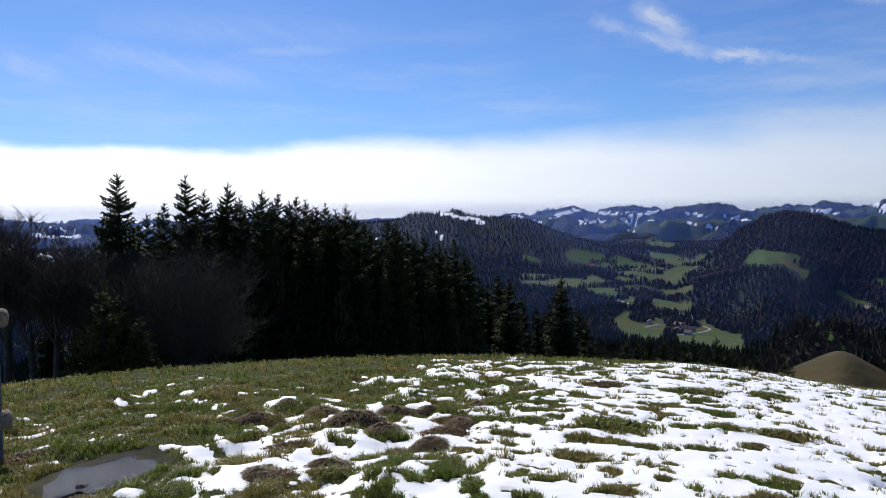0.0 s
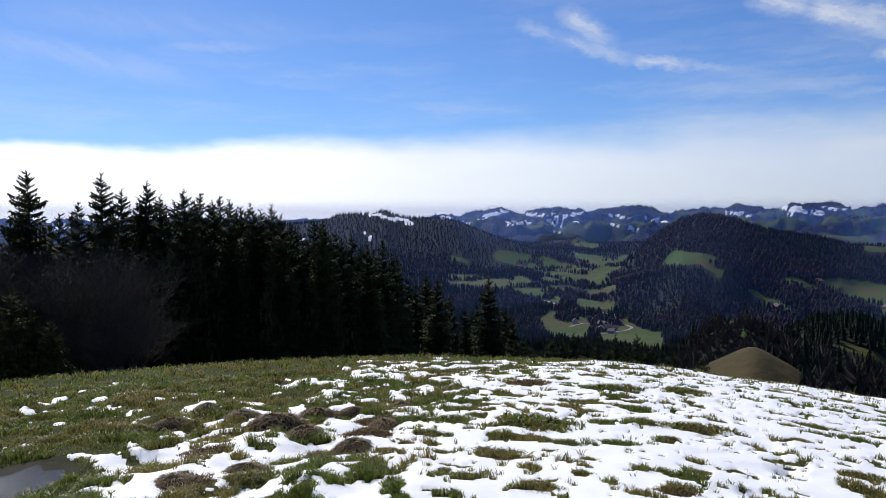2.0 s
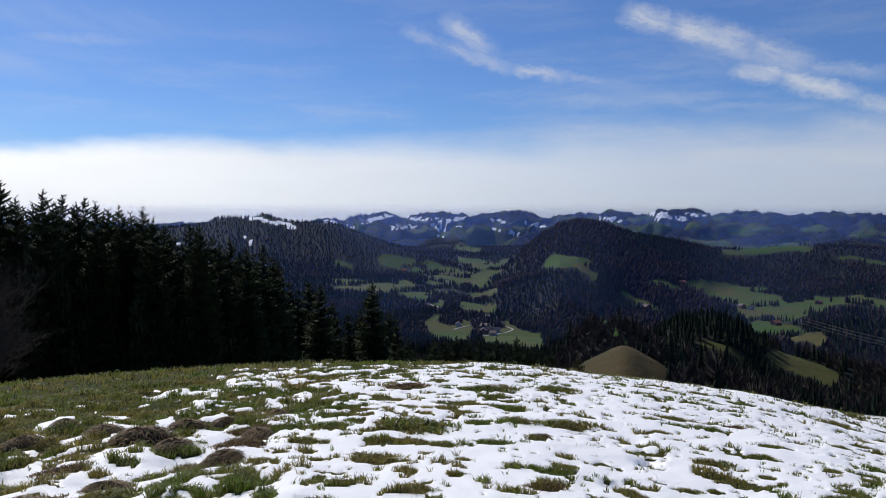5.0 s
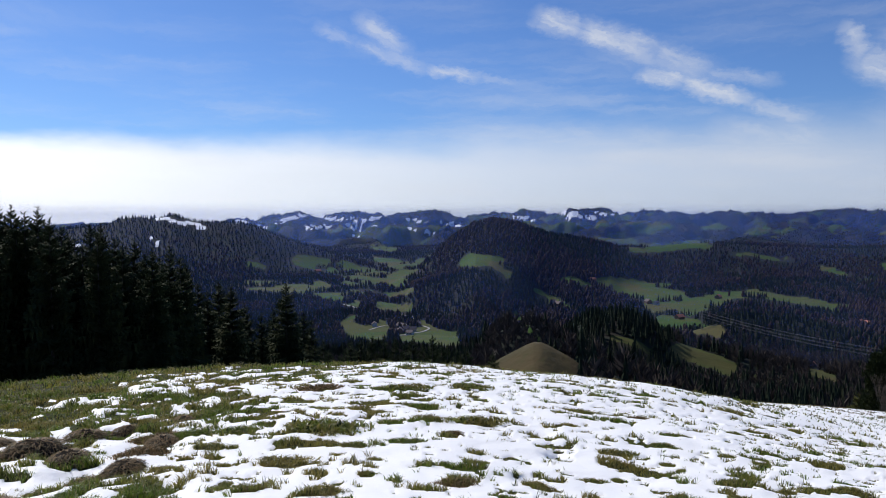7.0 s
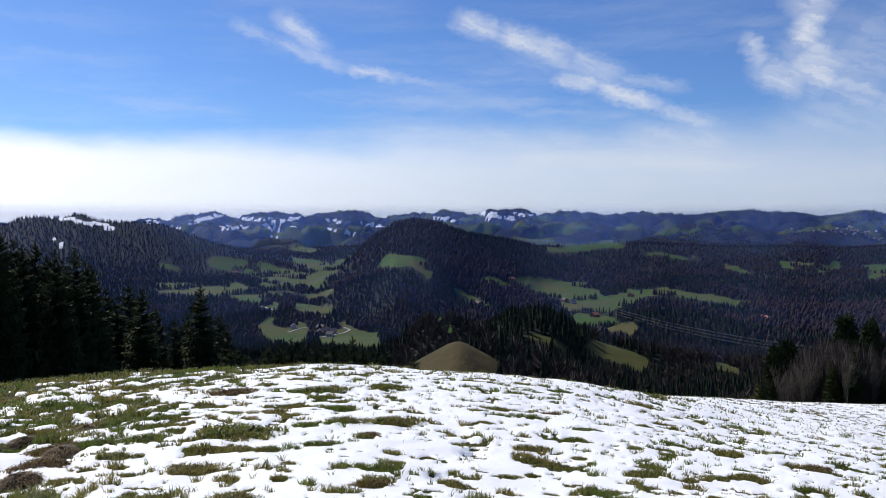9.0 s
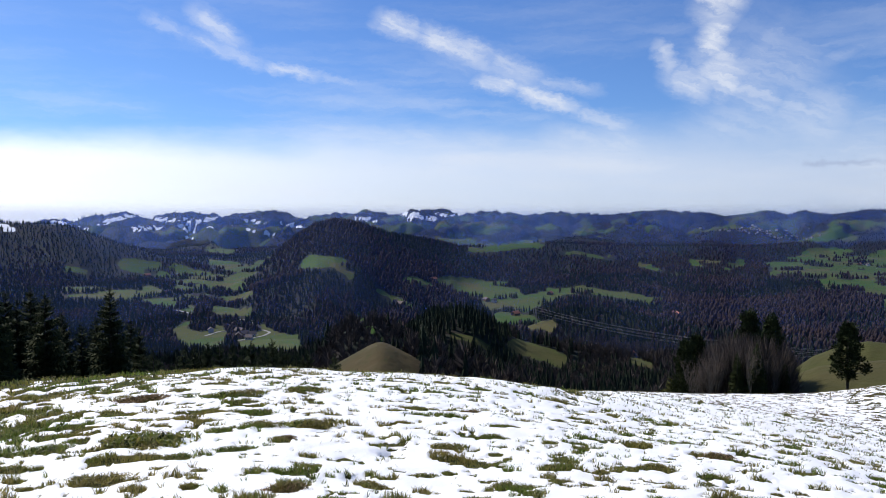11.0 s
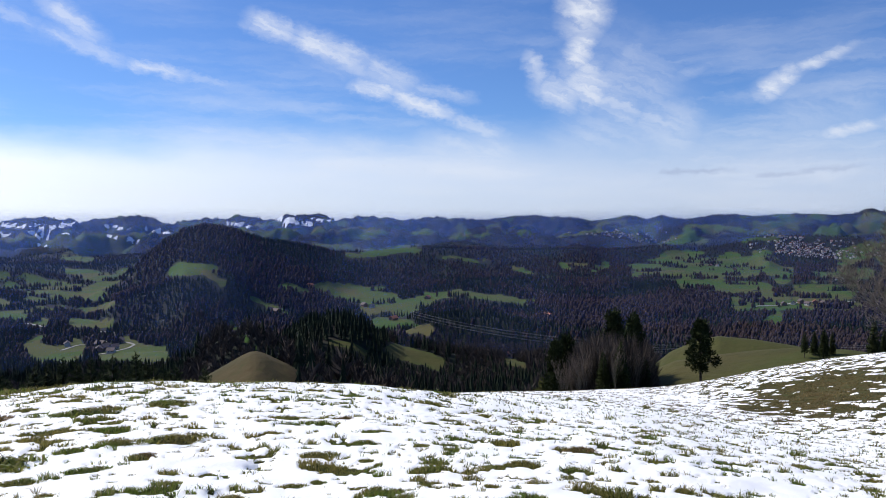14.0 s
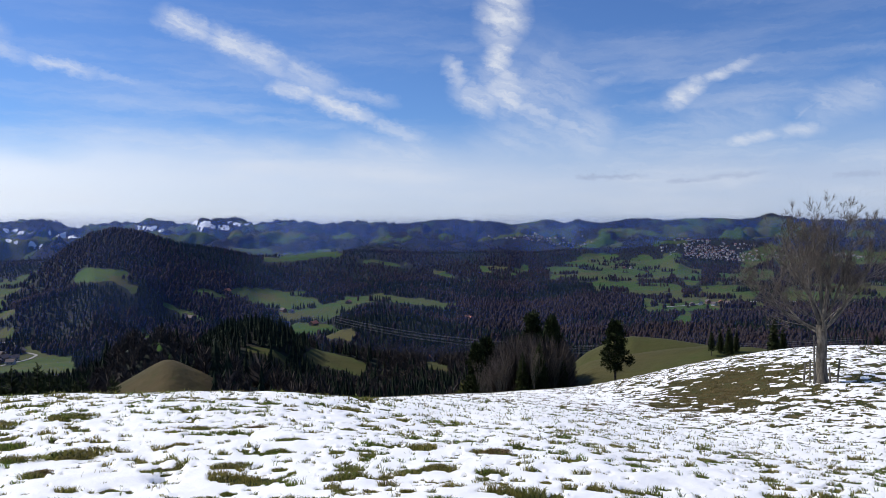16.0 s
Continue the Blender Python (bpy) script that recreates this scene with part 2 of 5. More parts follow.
NEEDLE = material("spruce_needles", lambda n: n.mix(n.random(), n.mix(n.island(), (.016, .027, .011), (.034, .048, .016)), n.mix(n.island(), (.024, .034, .012), (.048, .054, .018))), .8, .12)
PINE = material("pine_needles", lambda n: n.mix(n.island(), (.013, .022, .008), (.032, .040, .012)), .75, .12)
YOUNG = material("young_pine_needles", lambda n: n.mix(n.island(), (.032, .040, .008), (.085, .082, .018)), .75, .12)
BARK = material("bark", lambda n: n.mix(n.ramp(n.noise(n.scaled(n.place(), 1, 1, .25), 9, 6, .7), .35, .7), (.045, .038, .032), (.120, .105, .090)), .9, .2,
                lambda n: (n.noise(n.scaled(n.place(), 1, 1, .2), 22, 5, .7), .8, .03))
TWIG = material("twigs", lambda n: n.mix(n.island(), (.075, .058, .048), (.170, .135, .108)), .85, .2)
PALE = material("ash_bark", lambda n: n.mix(n.ramp(n.noise(n.scaled(n.place(), 1, 1, .3), 7, 6, .7), .35, .68), (.070, .060, .048), (.190, .168, .138)), .9, .2,
                lambda n: (n.noise(n.scaled(n.place(), 1, 1, .2), 18, 5, .7), .9, .03))
STRAW = material("straw_grass", lambda n: n.mix(n.island(), (.11, .095, .030), (.26, .19, .085)), .6, .3, translucent=.3)
GREY_TWIG = material("grey_twigs", lambda n: n.mix(n.island(), (.066, .055, .046), (.150, .126, .104)), .85, .2)
GREY_BARK = material("grey_bark", lambda n: n.mix(n.ramp(n.noise(n.scaled(n.place(), 1, 1, .4), 5, 5, .7), .35, .68), (.066, .058, .050), (.180, .162, .136)), .9, .2)
def far_wood(dark, light, tint):
    """Paint of woods far off: each tree its own tone, mottled darker by fine noise, patches of another kind between."""
    def paint(n):
        p = n.place()
        one = n.mix(n.island(), dark, light)
        one = n.mix(n.math("MULTIPLY", n.ramp(n.noise(p, .011, 3), .45, .62), .7), one, tint)
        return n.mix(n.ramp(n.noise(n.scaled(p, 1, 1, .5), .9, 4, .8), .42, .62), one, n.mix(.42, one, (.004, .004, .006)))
    return paint


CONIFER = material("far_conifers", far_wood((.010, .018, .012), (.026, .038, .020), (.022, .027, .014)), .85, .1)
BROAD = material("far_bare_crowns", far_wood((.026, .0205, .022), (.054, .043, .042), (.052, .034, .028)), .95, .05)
SLOPE_TWIG = material("slope_twigs", lambda n: n.mix(n.island(), (.038, .031, .029), (.095, .077, .066)), .9, .1)
DARK_TWIG = material("dark_twigs", lambda n: n.mix(n.island(), (.036, .028, .024), (.090, .070, .056)), .9, .1)
SOIL = material("dark_soil", two_tone((.016, .012, .009), (.045, .034, .024), 12, .35, .65), .95, .1, lambda n: (n.noise(n.place(), 40, 5, .7), .8, .02))
# ---------------------------------------------------------------- terrain
EYE_Z = 1.5


def vnoise(x, y, seed=0):
    """Smooth value noise in 0..1 on arrays."""
    x, y = np.asarray(x, float), np.asarray(y, float)
    xi, yi = np.floor(x).astype(np.int64), np.floor(y).astype(np.int64)
    fx, fy = x - xi, y - yi
    fx, fy = fx * fx * (3 - 2 * fx), fy * fy * (3 - 2 * fy)

    def h(a, b):
        n = (a * 374761393 + b * 668265263 + seed * 1442695041) & 0xFFFFFFFF
        n = ((n ^ (n >> 13)) * 1274126177) & 0xFFFFFFFF
        return ((n ^ (n >> 16)) & 0xFFFF) / 65535.0
    a, b = h(xi, yi) * (1 - fx) + h(xi + 1, yi) * fx, h(xi, yi + 1) * (1 - fx) + h(xi + 1, yi + 1) * fx
    return a * (1 - fy) + b * fy


def fbm(x, y, octaves=4, seed=0):
    total, amp, norm = 0.0, 1.0, 0.0
    for i in range(octaves):
        total = total + amp * vnoise(x * 2 ** i, y * 2 ** i, seed + i)
        norm += amp
        amp *= 0.5
    return total / norm


def sstep(a, b, x):
    t = np.clip((x - a) / (b - a), 0, 1)
    return t * t * (3 - 2 * t)


# The home hill: fall of the ground below eye level per metre, by bearing and range.
HILL_R = [3, 6, 10, 14, 18, 24, 30, 40, 50, 65, 90, 150]
HILL = {46: [.690, .392, .296, .265, .243, .233, .2295, .232, .242, .262, .33, .42],
        52: [.690, .400, .308, .280, .262, .247, .238, .232, .231, .234, .260, .34],
        57: [.690, .398, .304, .279, .262, .250, .242, .234, .229, .223, .235, .31],
        62: [.690, .402, .308, .282, .269, .257, .249, .238, .230, .221, .221, .27],
        68: [.690, .410, .318, .293, .283, .270, .257, .236, .199, .182, .190, .24],
        77: [.690, .415, .325, .298, .284, .265, .240, .203, .172, .143, .150, .20],
        95: [.690, .410, .315, .285, .268, .240, .215, .180, .150, .128, .140, .19]}


def hill_profiles():
    rows = {}
    for az, crest, fall in ((-180, 11.3, .0012), (-60, 11.3, .0012), (-31, 11.4, .0012), (-10, 11.45, .0012), (-2, 11.38, .0012),
                            (10, 11.3, .0014), (20, 11.3, .003), (32, 12.1, .004), (40, 12.6, .003)):
        s = math.tan(radians(crest)) - 1.75 / 18 - .0008 * 18
        rows[az] = [1.75 / min(r, 18) + s + .0008 * min(r, 18) + fall * max(0, r - 18) for r in HILL_R]
    rows.update(HILL)
    rows[180] = rows[-180]
    return rows


PROF = hill_profiles()
KEY_AZ = np.array(sorted(PROF), float)
PROF_AZ = np.arange(-180, 181, 1.5)
PROF_T = np.array([np.interp(PROF_AZ, KEY_AZ, [PROF[int(a)][k] for a in KEY_AZ]) for k in range(len(HILL_R))]).T
FINE_R = np.exp(np.linspace(math.log(3), math.log(150), 160))
FINE_T = np.array([np.interp(np.log(FINE_R), np.log(HILL_R), row) for row in PROF_T])
for _ in range(12):
    FINE_T[:, 1:-1] = (FINE_T[:, :-2] + 2 * FINE_T[:, 1:-1] + FINE_T[:, 2:]) / 4
for _ in range(8):
    FINE_T[1:-1] = (FINE_T[:-2] + 2 * FINE_T[1:-1] + FINE_T[2:]) / 4


def hill_z(az, r):
    fr = np.clip((np.log(np.maximum(r, 1e-3)) - math.log(3)) / (math.log(150) - math.log(3)) * 159, 0, 158.999)
    i = fr.astype(int)
    f = fr - i
    j = np.clip(np.searchsorted(PROF_AZ, az, side="right") - 1, 0, len(PROF_AZ) - 2)
    g = np.clip((az - PROF_AZ[j]) / (PROF_AZ[j + 1] - PROF_AZ[j]), 0, 1)
    t = ((FINE_T[j, i] * (1 - f) + FINE_T[j, i + 1] * f) * (1 - g) + (FINE_T[j + 1, i] * (1 - f) + FINE_T[j + 1, i + 1] * f) * g)
    z = EYE_Z - r * t
    # round the summit under the walker's feet
    t3 = FINE_T[j, 0] * (1 - g) + FINE_T[j + 1, 0] * g
    z3 = EYE_Z - 3 * t3
    return np.where(r < 3, -.25 + (z3 + .25) * (r / 3) ** 1.3, z)


# Ridges beyond: distance of the crest by bearing, height of the crest above eye level in degrees, slope before and behind.
RIDGES = [
    ("grass_spur", [(50, 135), (80, 135)], [(52, -16), (55, -13.2), (57, -12.2), (59.3, -11.5), (61.5, -10.4), (63.6, -9.95), (67, -9.3), (69.8, -8.9), (73, -8.8), (82, -9.5)], .10, .45),
    ("grass_shoulder", [(50, 215), (80, 215)], [(58, -14), (59.8, -10.9), (61.1, -9.75), (63, -8.8), (64.5, -8.4), (67, -8.5), (69.8, -8.8), (74, -9.6), (80, -11)], .35, .5),
    ("brown_knoll", [(20, 190), (40, 190)], [(20, -15), (24, -12.3), (25.9, -11.3), (27.5, -10.45), (28.6, -9.85), (29.2, -9.8), (30.7, -10.6), (32.5, -11.5), (36, -12.6), (42, -15)], .30, .55),
    ("wooded_spur", [(18, 430), (40, 430)], [(16, -15), (22, -12.5), (23.5, -11.4), (24.8, -9.7), (26.6, -8.7), (28.4, -8.5), (30, -9.2), (32.9, -10.6), (37.3, -12.2), (44, -14)], .42, .4),
    ("spruce_knob", [(28, 620), (60, 620)], [(28, -11), (31, -9.2), (33, -7.9), (34.5, -7.6), (36.5, -7.8), (38.2, -8.9), (40.5, -9.8), (46, -10.6), (54, -11.5), (62, -13)], .33, .3),
    ("wood_block", [(38, 860), (75, 860)], [(38, -9.5), (41, -8.4), (43.5, -7.4), (47.7, -7.5), (51.6, -8.3), (54, -9.0), (60, -9.2), (70, -9.0), (78, -8.8), (84, -9)], .28, .3),
    ("right_wood", [(48, 240), (66, 240)], [(46, -16), (50, -14.5), (53, -13.4), (55.5, -12.9), (58, -12.3), (60.2, -11.6), (62, -11.6), (64.2, -12.2), (68, -14)], .4, .5),
    ("left_ridge", [(-60, 1900), (20, 1900)], [(-60, -3), (-35, -2.6), (-20, -2.4), (-3.3, -0.58), (-2.5, -0.16), (-1.3, -0.03), (-0.7, -0.16), (0.3, 0.01), (1.1, 0.1), (2.3, -0.33), (3.6, -0.45), (5.7, -0.45), (7.0, -0.8), (8.3, -1.37), (10.0, -2.0), (12.2, -2.71), (14.4, -3.39), (16.6, -4.28), (18.4, -4.95), (20, -5.6), (24, -8)], .34, .3),
    ("cone_hill", [(15, 1450), (30, 1500), (40, 1850), (55, 2150), (62, 2700), (80, 2900)], [(14.5, -8), (16.5, -5.9), (17.8, -5.1), (19.1, -4.4), (20.4, -3.3), (22.2, -1.7), (23.9, -.65), (25.3, -.35), (27.1, -.55), (29.7, -1.4), (32.9, -1.9), (35.1, -2.35), (37.3, -2.3), (39.4, -2.05), (41.5, -1.95), (45.7, -2.1), (49.6, -2.2), (53, -2.1), (57, -2.15), (61.9, -1.65), (63.6, -1.05), (66.9, -.8), (68.9, -1.05), (71.7, -1.15), (75.4, -1.4), (82, -1.4), (95, -1.6)], .27, .12),
    ("cone_spur", [(14, 1180), (34, 1180)], [(15, -9), (17.5, -7.2), (19, -5.6), (21.5, -4.9), (24, -4.8), (26.5, -5.4), (29, -6.3), (31, -7.2), (34, -8.4)], .42, .1),
    ("mid_hills", [(-60, 3300), (20, 3300), (80, 3600)], [(-60, -1.6), (0, -1.5), (7, -1.8), (14, -1.5), (22, -1.7), (30, -1.1), (36, -.75), (40, -.9), (44, -.6), (49, -.75), (54, -.5), (60, -.6), (66, -.2), (72, -.35), (80, -.2), (95, -.4)], .10, .08),
    ("far_range", [(-70, 4600), (95, 4600)], [(-70, -.8), (-40, -.3), (-31, -.5), (-29.4, -.8), (-20, -.6), (-5.7, -.92), (2, -.8), (7, -.32), (9.6, .19), (11.8, -.15), (14.4, .24), (17.8, -.02), (20.4, .21), (23.1, .03), (28.4, .31), (30.2, .09), (31.5, .49), (35, .27), (37.2, .14), (39, .27), (40.2, .05), (41.9, .36), (44.8, .14), (47.2, .19), (50, .56), (52.6, .39), (55.4, .12), (57.8, .51), (59.3, .2), (60.4, .42), (61.9, .15), (64, .54), (66.9, .4), (69.3, .64), (72, .5), (74.3, .73), (76.8, .39), (81.2, .4), (95, .3)], .13, .1),
]
BASE = [(0, -60), (60, -45), (100, -50), (250, -85), (600, -118), (900, -146), (1300, -142), (2000, -125), (2600, -108), (3500, -88), (4500, -80), (6000, -80)]

PUDDLE = (-3.45, 7.15)
# Old footprints sunk in the snow.
FOOTPRINTS = [(3.46, 6.1), (4.7, 7.97), (4.39, 7.08)]


def ground_z(x, y):
    """Height of the bare ground at plan places (arrays)."""
    x, y = np.asarray(x, float), np.asarray(y, float)
    r = np.hypot(x, y)
    az = np.degrees(np.arctan2(x, y))
    near = hill_z(az, r)
    bump = (fbm(x / 1.4, y / 1.4, 3, 5) - .5) * .09 * np.clip(r / 6, .25, 1.2) + (fbm(x / .35, y / .35, 2, 9) - .5) * .045
    tussock = (fbm(x / .55, y / .55, 2, 14) - .5) * .21 * sstep(12, -4, az) * sstep(-60, -40, az) * sstep(24, 14, r)
    near = near + (bump + tussock) * sstep(1.5, 4, r)
    # the hollow of the puddle
    level = hill_z(np.array([math.degrees(math.atan2(*PUDDLE))]), np.array([math.hypot(*PUDDLE)]))[0]
    hollow = sstep(1.5, .95, np.hypot((x - PUDDLE[0]) / .40, (y - PUDDLE[1]) / .68))
    near = near * (1 - hollow) + (level - .05 + bump * .5) * hollow
    for dx, dy in FOOTPRINTS:
        near = near - .09 * np.exp(-((x - dx) ** 2 + (y - dy) ** 2) / .016)
    z = np.interp(r, [b[0] for b in BASE], [b[1] for b in BASE]) + (fbm(x / 300, y / 300, 4, 3) - .5) * np.clip(r * .03, 0, 26)
    for k, (name, dist, crest, fore, back) in enumerate(RIDGES):
        d = np.interp(az, [p[0] for p in dist], [p[1] for p in dist])
        e = np.interp(az, [p[0] for p in crest], [p[1] for p in crest], left=-30, right=-30)
        if name in ("far_range", "mid_hills", "left_ridge"):
            e = np.interp(az, [p[0] for p in crest], [p[1] for p in crest])
        if name == "brown_knoll":
            e = sum(np.interp(az + d_az, [p[0] for p in crest], [p[1] for p in crest], left=-30, right=-30) for d_az in (-.5, 0, .5)) / 3 + .04
        if name == "far_range":
            e = e + (fbm(az * 1.3, az * 0 + .5, 4, 88) - .5) * (.36 - .06 * sstep(38, 52, az))
        rough = (fbm(az / (190 / d * 57.3), r / (d * .22), 4, 20 + k) - .5)
        top = EYE_Z + d * np.tan(np.radians(e))
        u = r - d
        w = d * {'brown_knoll': .05, 'far_range': .006}.get(name, .02)
        gully = 1 + .9 * rough
        fall = np.where(u < 0, fore * gully * (np.sqrt(u * u + w * w) - w), back * (np.sqrt(u * u + w * w) - w))
        h = top - fall
        soft = d * .006
        m = np.maximum(z, h)
        z = m + soft * np.exp(-np.abs(z - h) / soft) * .35
    relief = ((.16 - .08 * sstep(36, 54, az)) - np.abs(fbm(x / 300, y / 300, 5, 33) - .5) * 2) * (260 - 70 * sstep(36, 54, az))
    relief = relief + (.22 - np.abs(fbm(x / 95, y / 95, 3, 35) - .5) * 2) * 45
    z = z + relief * sstep(2500, 3300, r) * (1 - .95 * np.exp(-((r - 4600) / 90) ** 2))
    m = np.maximum(z, near)
    far_blend = sstep(40, 90, r)
    return np.where(r < 40, near, m + .3 * np.exp(-np.abs(z - near)) * far_blend)
# ---------------------------------------------------------------- end of terrain


# ---------------------------------------------------------------- mesh helpers
def mesh_from(name, verts, faces, mat, smooth=False):
    """A mesh from numpy arrays; faces is one array (k, n) or a list of such arrays."""
    faces = faces if isinstance(faces, list) else [faces]
    me = bpy.data.meshes.new(name)
    verts = np.asarray(verts, np.float32)
    loops = np.concatenate([f.ravel() for f in faces]).astype(np.int32)
    sizes = np.concatenate([np.full(len(f), f.shape[1]) for f in faces]).astype(np.int32)
    me.vertices.add(len(verts))
    me.vertices.foreach_set("co", verts.ravel())
    me.loops.add(len(loops))
    me.loops.foreach_set("vertex_index", loops)
    me.polygons.add(len(sizes))
    me.polygons.foreach_set("loop_start", np.concatenate([[0], np.cumsum(sizes)[:-1]]).astype(np.int32))
    me.polygons.foreach_set("loop_total", sizes)
    me.polygons.foreach_set("use_smooth", np.full(len(sizes), smooth))
    me.materials.append(mat)
    me.update(calc_edges=True)
    me.validate()
    return me


def part(name, me, parent, label=""):
    ob = new(name, me)
    ob.parent = parent
    return tagged(ob, label)


def thing(name, label, category, group="", kind=""):
    return tagged(new(name), label, category, group, kind)


def polar(az, r):
    a = np.radians(az)
    return r * np.sin(a), r * np.cos(a)


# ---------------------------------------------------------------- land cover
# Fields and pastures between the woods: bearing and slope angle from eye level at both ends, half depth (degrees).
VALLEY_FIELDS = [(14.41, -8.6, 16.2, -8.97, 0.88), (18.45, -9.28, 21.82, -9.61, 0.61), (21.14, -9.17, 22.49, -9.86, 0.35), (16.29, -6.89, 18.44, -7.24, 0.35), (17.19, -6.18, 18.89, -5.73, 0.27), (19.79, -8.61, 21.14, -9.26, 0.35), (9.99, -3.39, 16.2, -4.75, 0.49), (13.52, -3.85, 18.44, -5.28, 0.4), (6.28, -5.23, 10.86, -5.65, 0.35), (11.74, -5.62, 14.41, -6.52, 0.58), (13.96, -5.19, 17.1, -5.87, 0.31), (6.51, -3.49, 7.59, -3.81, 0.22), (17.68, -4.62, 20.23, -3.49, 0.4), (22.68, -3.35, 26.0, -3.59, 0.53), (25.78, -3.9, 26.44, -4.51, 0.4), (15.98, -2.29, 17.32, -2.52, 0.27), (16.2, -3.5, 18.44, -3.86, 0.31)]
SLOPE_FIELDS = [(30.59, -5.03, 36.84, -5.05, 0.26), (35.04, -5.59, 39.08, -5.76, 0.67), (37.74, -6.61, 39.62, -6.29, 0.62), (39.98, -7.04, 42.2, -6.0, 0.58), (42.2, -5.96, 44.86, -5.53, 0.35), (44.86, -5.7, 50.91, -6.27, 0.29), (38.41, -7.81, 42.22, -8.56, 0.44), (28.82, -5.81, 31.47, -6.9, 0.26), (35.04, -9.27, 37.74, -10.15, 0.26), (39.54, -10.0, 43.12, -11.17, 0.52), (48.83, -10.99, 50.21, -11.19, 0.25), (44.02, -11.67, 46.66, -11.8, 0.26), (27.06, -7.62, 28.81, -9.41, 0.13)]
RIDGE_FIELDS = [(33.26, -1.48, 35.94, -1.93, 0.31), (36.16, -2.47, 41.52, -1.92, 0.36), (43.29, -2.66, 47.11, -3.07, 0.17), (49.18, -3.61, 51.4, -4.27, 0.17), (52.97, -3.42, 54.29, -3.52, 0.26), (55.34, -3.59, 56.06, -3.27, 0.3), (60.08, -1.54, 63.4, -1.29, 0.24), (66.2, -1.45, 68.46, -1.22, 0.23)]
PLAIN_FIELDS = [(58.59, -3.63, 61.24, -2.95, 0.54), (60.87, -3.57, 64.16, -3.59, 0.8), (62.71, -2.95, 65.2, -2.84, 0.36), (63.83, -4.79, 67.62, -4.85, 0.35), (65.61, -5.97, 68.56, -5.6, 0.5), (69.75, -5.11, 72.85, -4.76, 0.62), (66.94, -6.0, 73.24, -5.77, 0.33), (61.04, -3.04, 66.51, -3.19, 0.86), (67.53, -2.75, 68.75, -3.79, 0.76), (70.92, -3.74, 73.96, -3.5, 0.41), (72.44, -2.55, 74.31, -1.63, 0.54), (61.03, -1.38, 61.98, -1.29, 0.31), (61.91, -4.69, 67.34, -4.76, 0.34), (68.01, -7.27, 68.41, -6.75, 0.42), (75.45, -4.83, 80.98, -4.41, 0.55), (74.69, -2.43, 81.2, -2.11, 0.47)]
# Strips of old snow on the wooded ridge and the hills beyond the wood, told in the same way.
RIDGE_SNOW = [(0.2, -0.13, 2.98, -0.73, 0.17), (-0.46, -1.65, 0.02, -1.95, 0.17), (5.6, -0.34, 6.28, -0.38, 0.13), (-31.46, -1.89, -30.88, -2.14, 0.31), (-31.49, -2.69, -28.3, -2.93, 0.23), (-29.38, -1.33, -26.67, -1.51, 0.16), (-22.59, -0.93, -21.82, -0.82, 0.21), (-28.58, -0.8, -27.36, -0.94, 0.12), (-5.74, -2.12, -5.34, -2.08, 0.13)]
# Snow left on the high pastures of the far range: bearing and slope angle from eye level at both ends, half depth.
HIGH_SNOW = [(8.7, -.35, 10.5, .12, .12), (10.9, -.72, 12.6, -.84, .10), (12.6, -.15, 14.2, -.10, .12), (13.8, -.66, 14.7, -.95, .08), (14.5, -.36, 16.7, .02, .11), (18.8, -.21, 19.9, -.40, .07),
             (20.6, -.50, 22.8, -.64, .08), (18.9, -.86, 19.7, -1.25, .07), (19.9, -1.12, 21.0, -1.30, .07), (14.3, -1.43, 15.0, -1.70, .06), (30.8, .30, 31.8, .28, .14), (31.2, .12, 33.0, -.10, .16),
             (33.4, .30, 34.3, .15, .06), (34.8, .12, 35.5, .30, .07), (26.9, .02, 28.4, -.22, .08), (7.3, -.69, 8.0, -.80, .06), (11.6, 0.0, 12.8, -.2, .06), (15.8, -.6, 16.6, -.75, .05), (17.6, -.5, 18.1, -.6, .04)]


def cover(rows, az, r, soft=.35):
    total = np.zeros_like(r)
    for a, half, r0, r1 in rows:
        q = np.sqrt(((az - a) / half) ** 2 + ((r - (r0 + r1) / 2) / ((r1 - r0) / 2)) ** 2)
        total = np.maximum(total, 1 - sstep(1 - soft, 1 + soft, q))
    return total


def strips(rows, az, el, ends=.3):
    """1 inside any of the strips told by bearing and slope angle, falling to 0 at the rim."""
    total = np.zeros_like(az)
    for a0, e0, a1, e1, half in rows:
        near = (az > min(a0, a1) - 3) & (az < max(a0, a1) + 3) & (el > min(e0, e1) - half * 2 - .4) & (el < max(e0, e1) + half * 2 + .4)
        p, q = az[near], el[near]
        da, de = a1 - a0, e1 - e0
        t = np.clip(((p - a0) * da + (q - e0) * de) / (da * da + de * de), 0, 1)
        d = np.hypot((q - e0 - t * de) / half, (p - a0 - t * da) / max(ends, half))
        total[near] = np.maximum(total[near], 1 - sstep(.7, 1.3, d))
    return total


def hedge_share(x, y, r):
    return .85 * sstep(.625, .67, fbm(x / 45, y / 45, 3, 57)) * sstep(700, 1000, r)


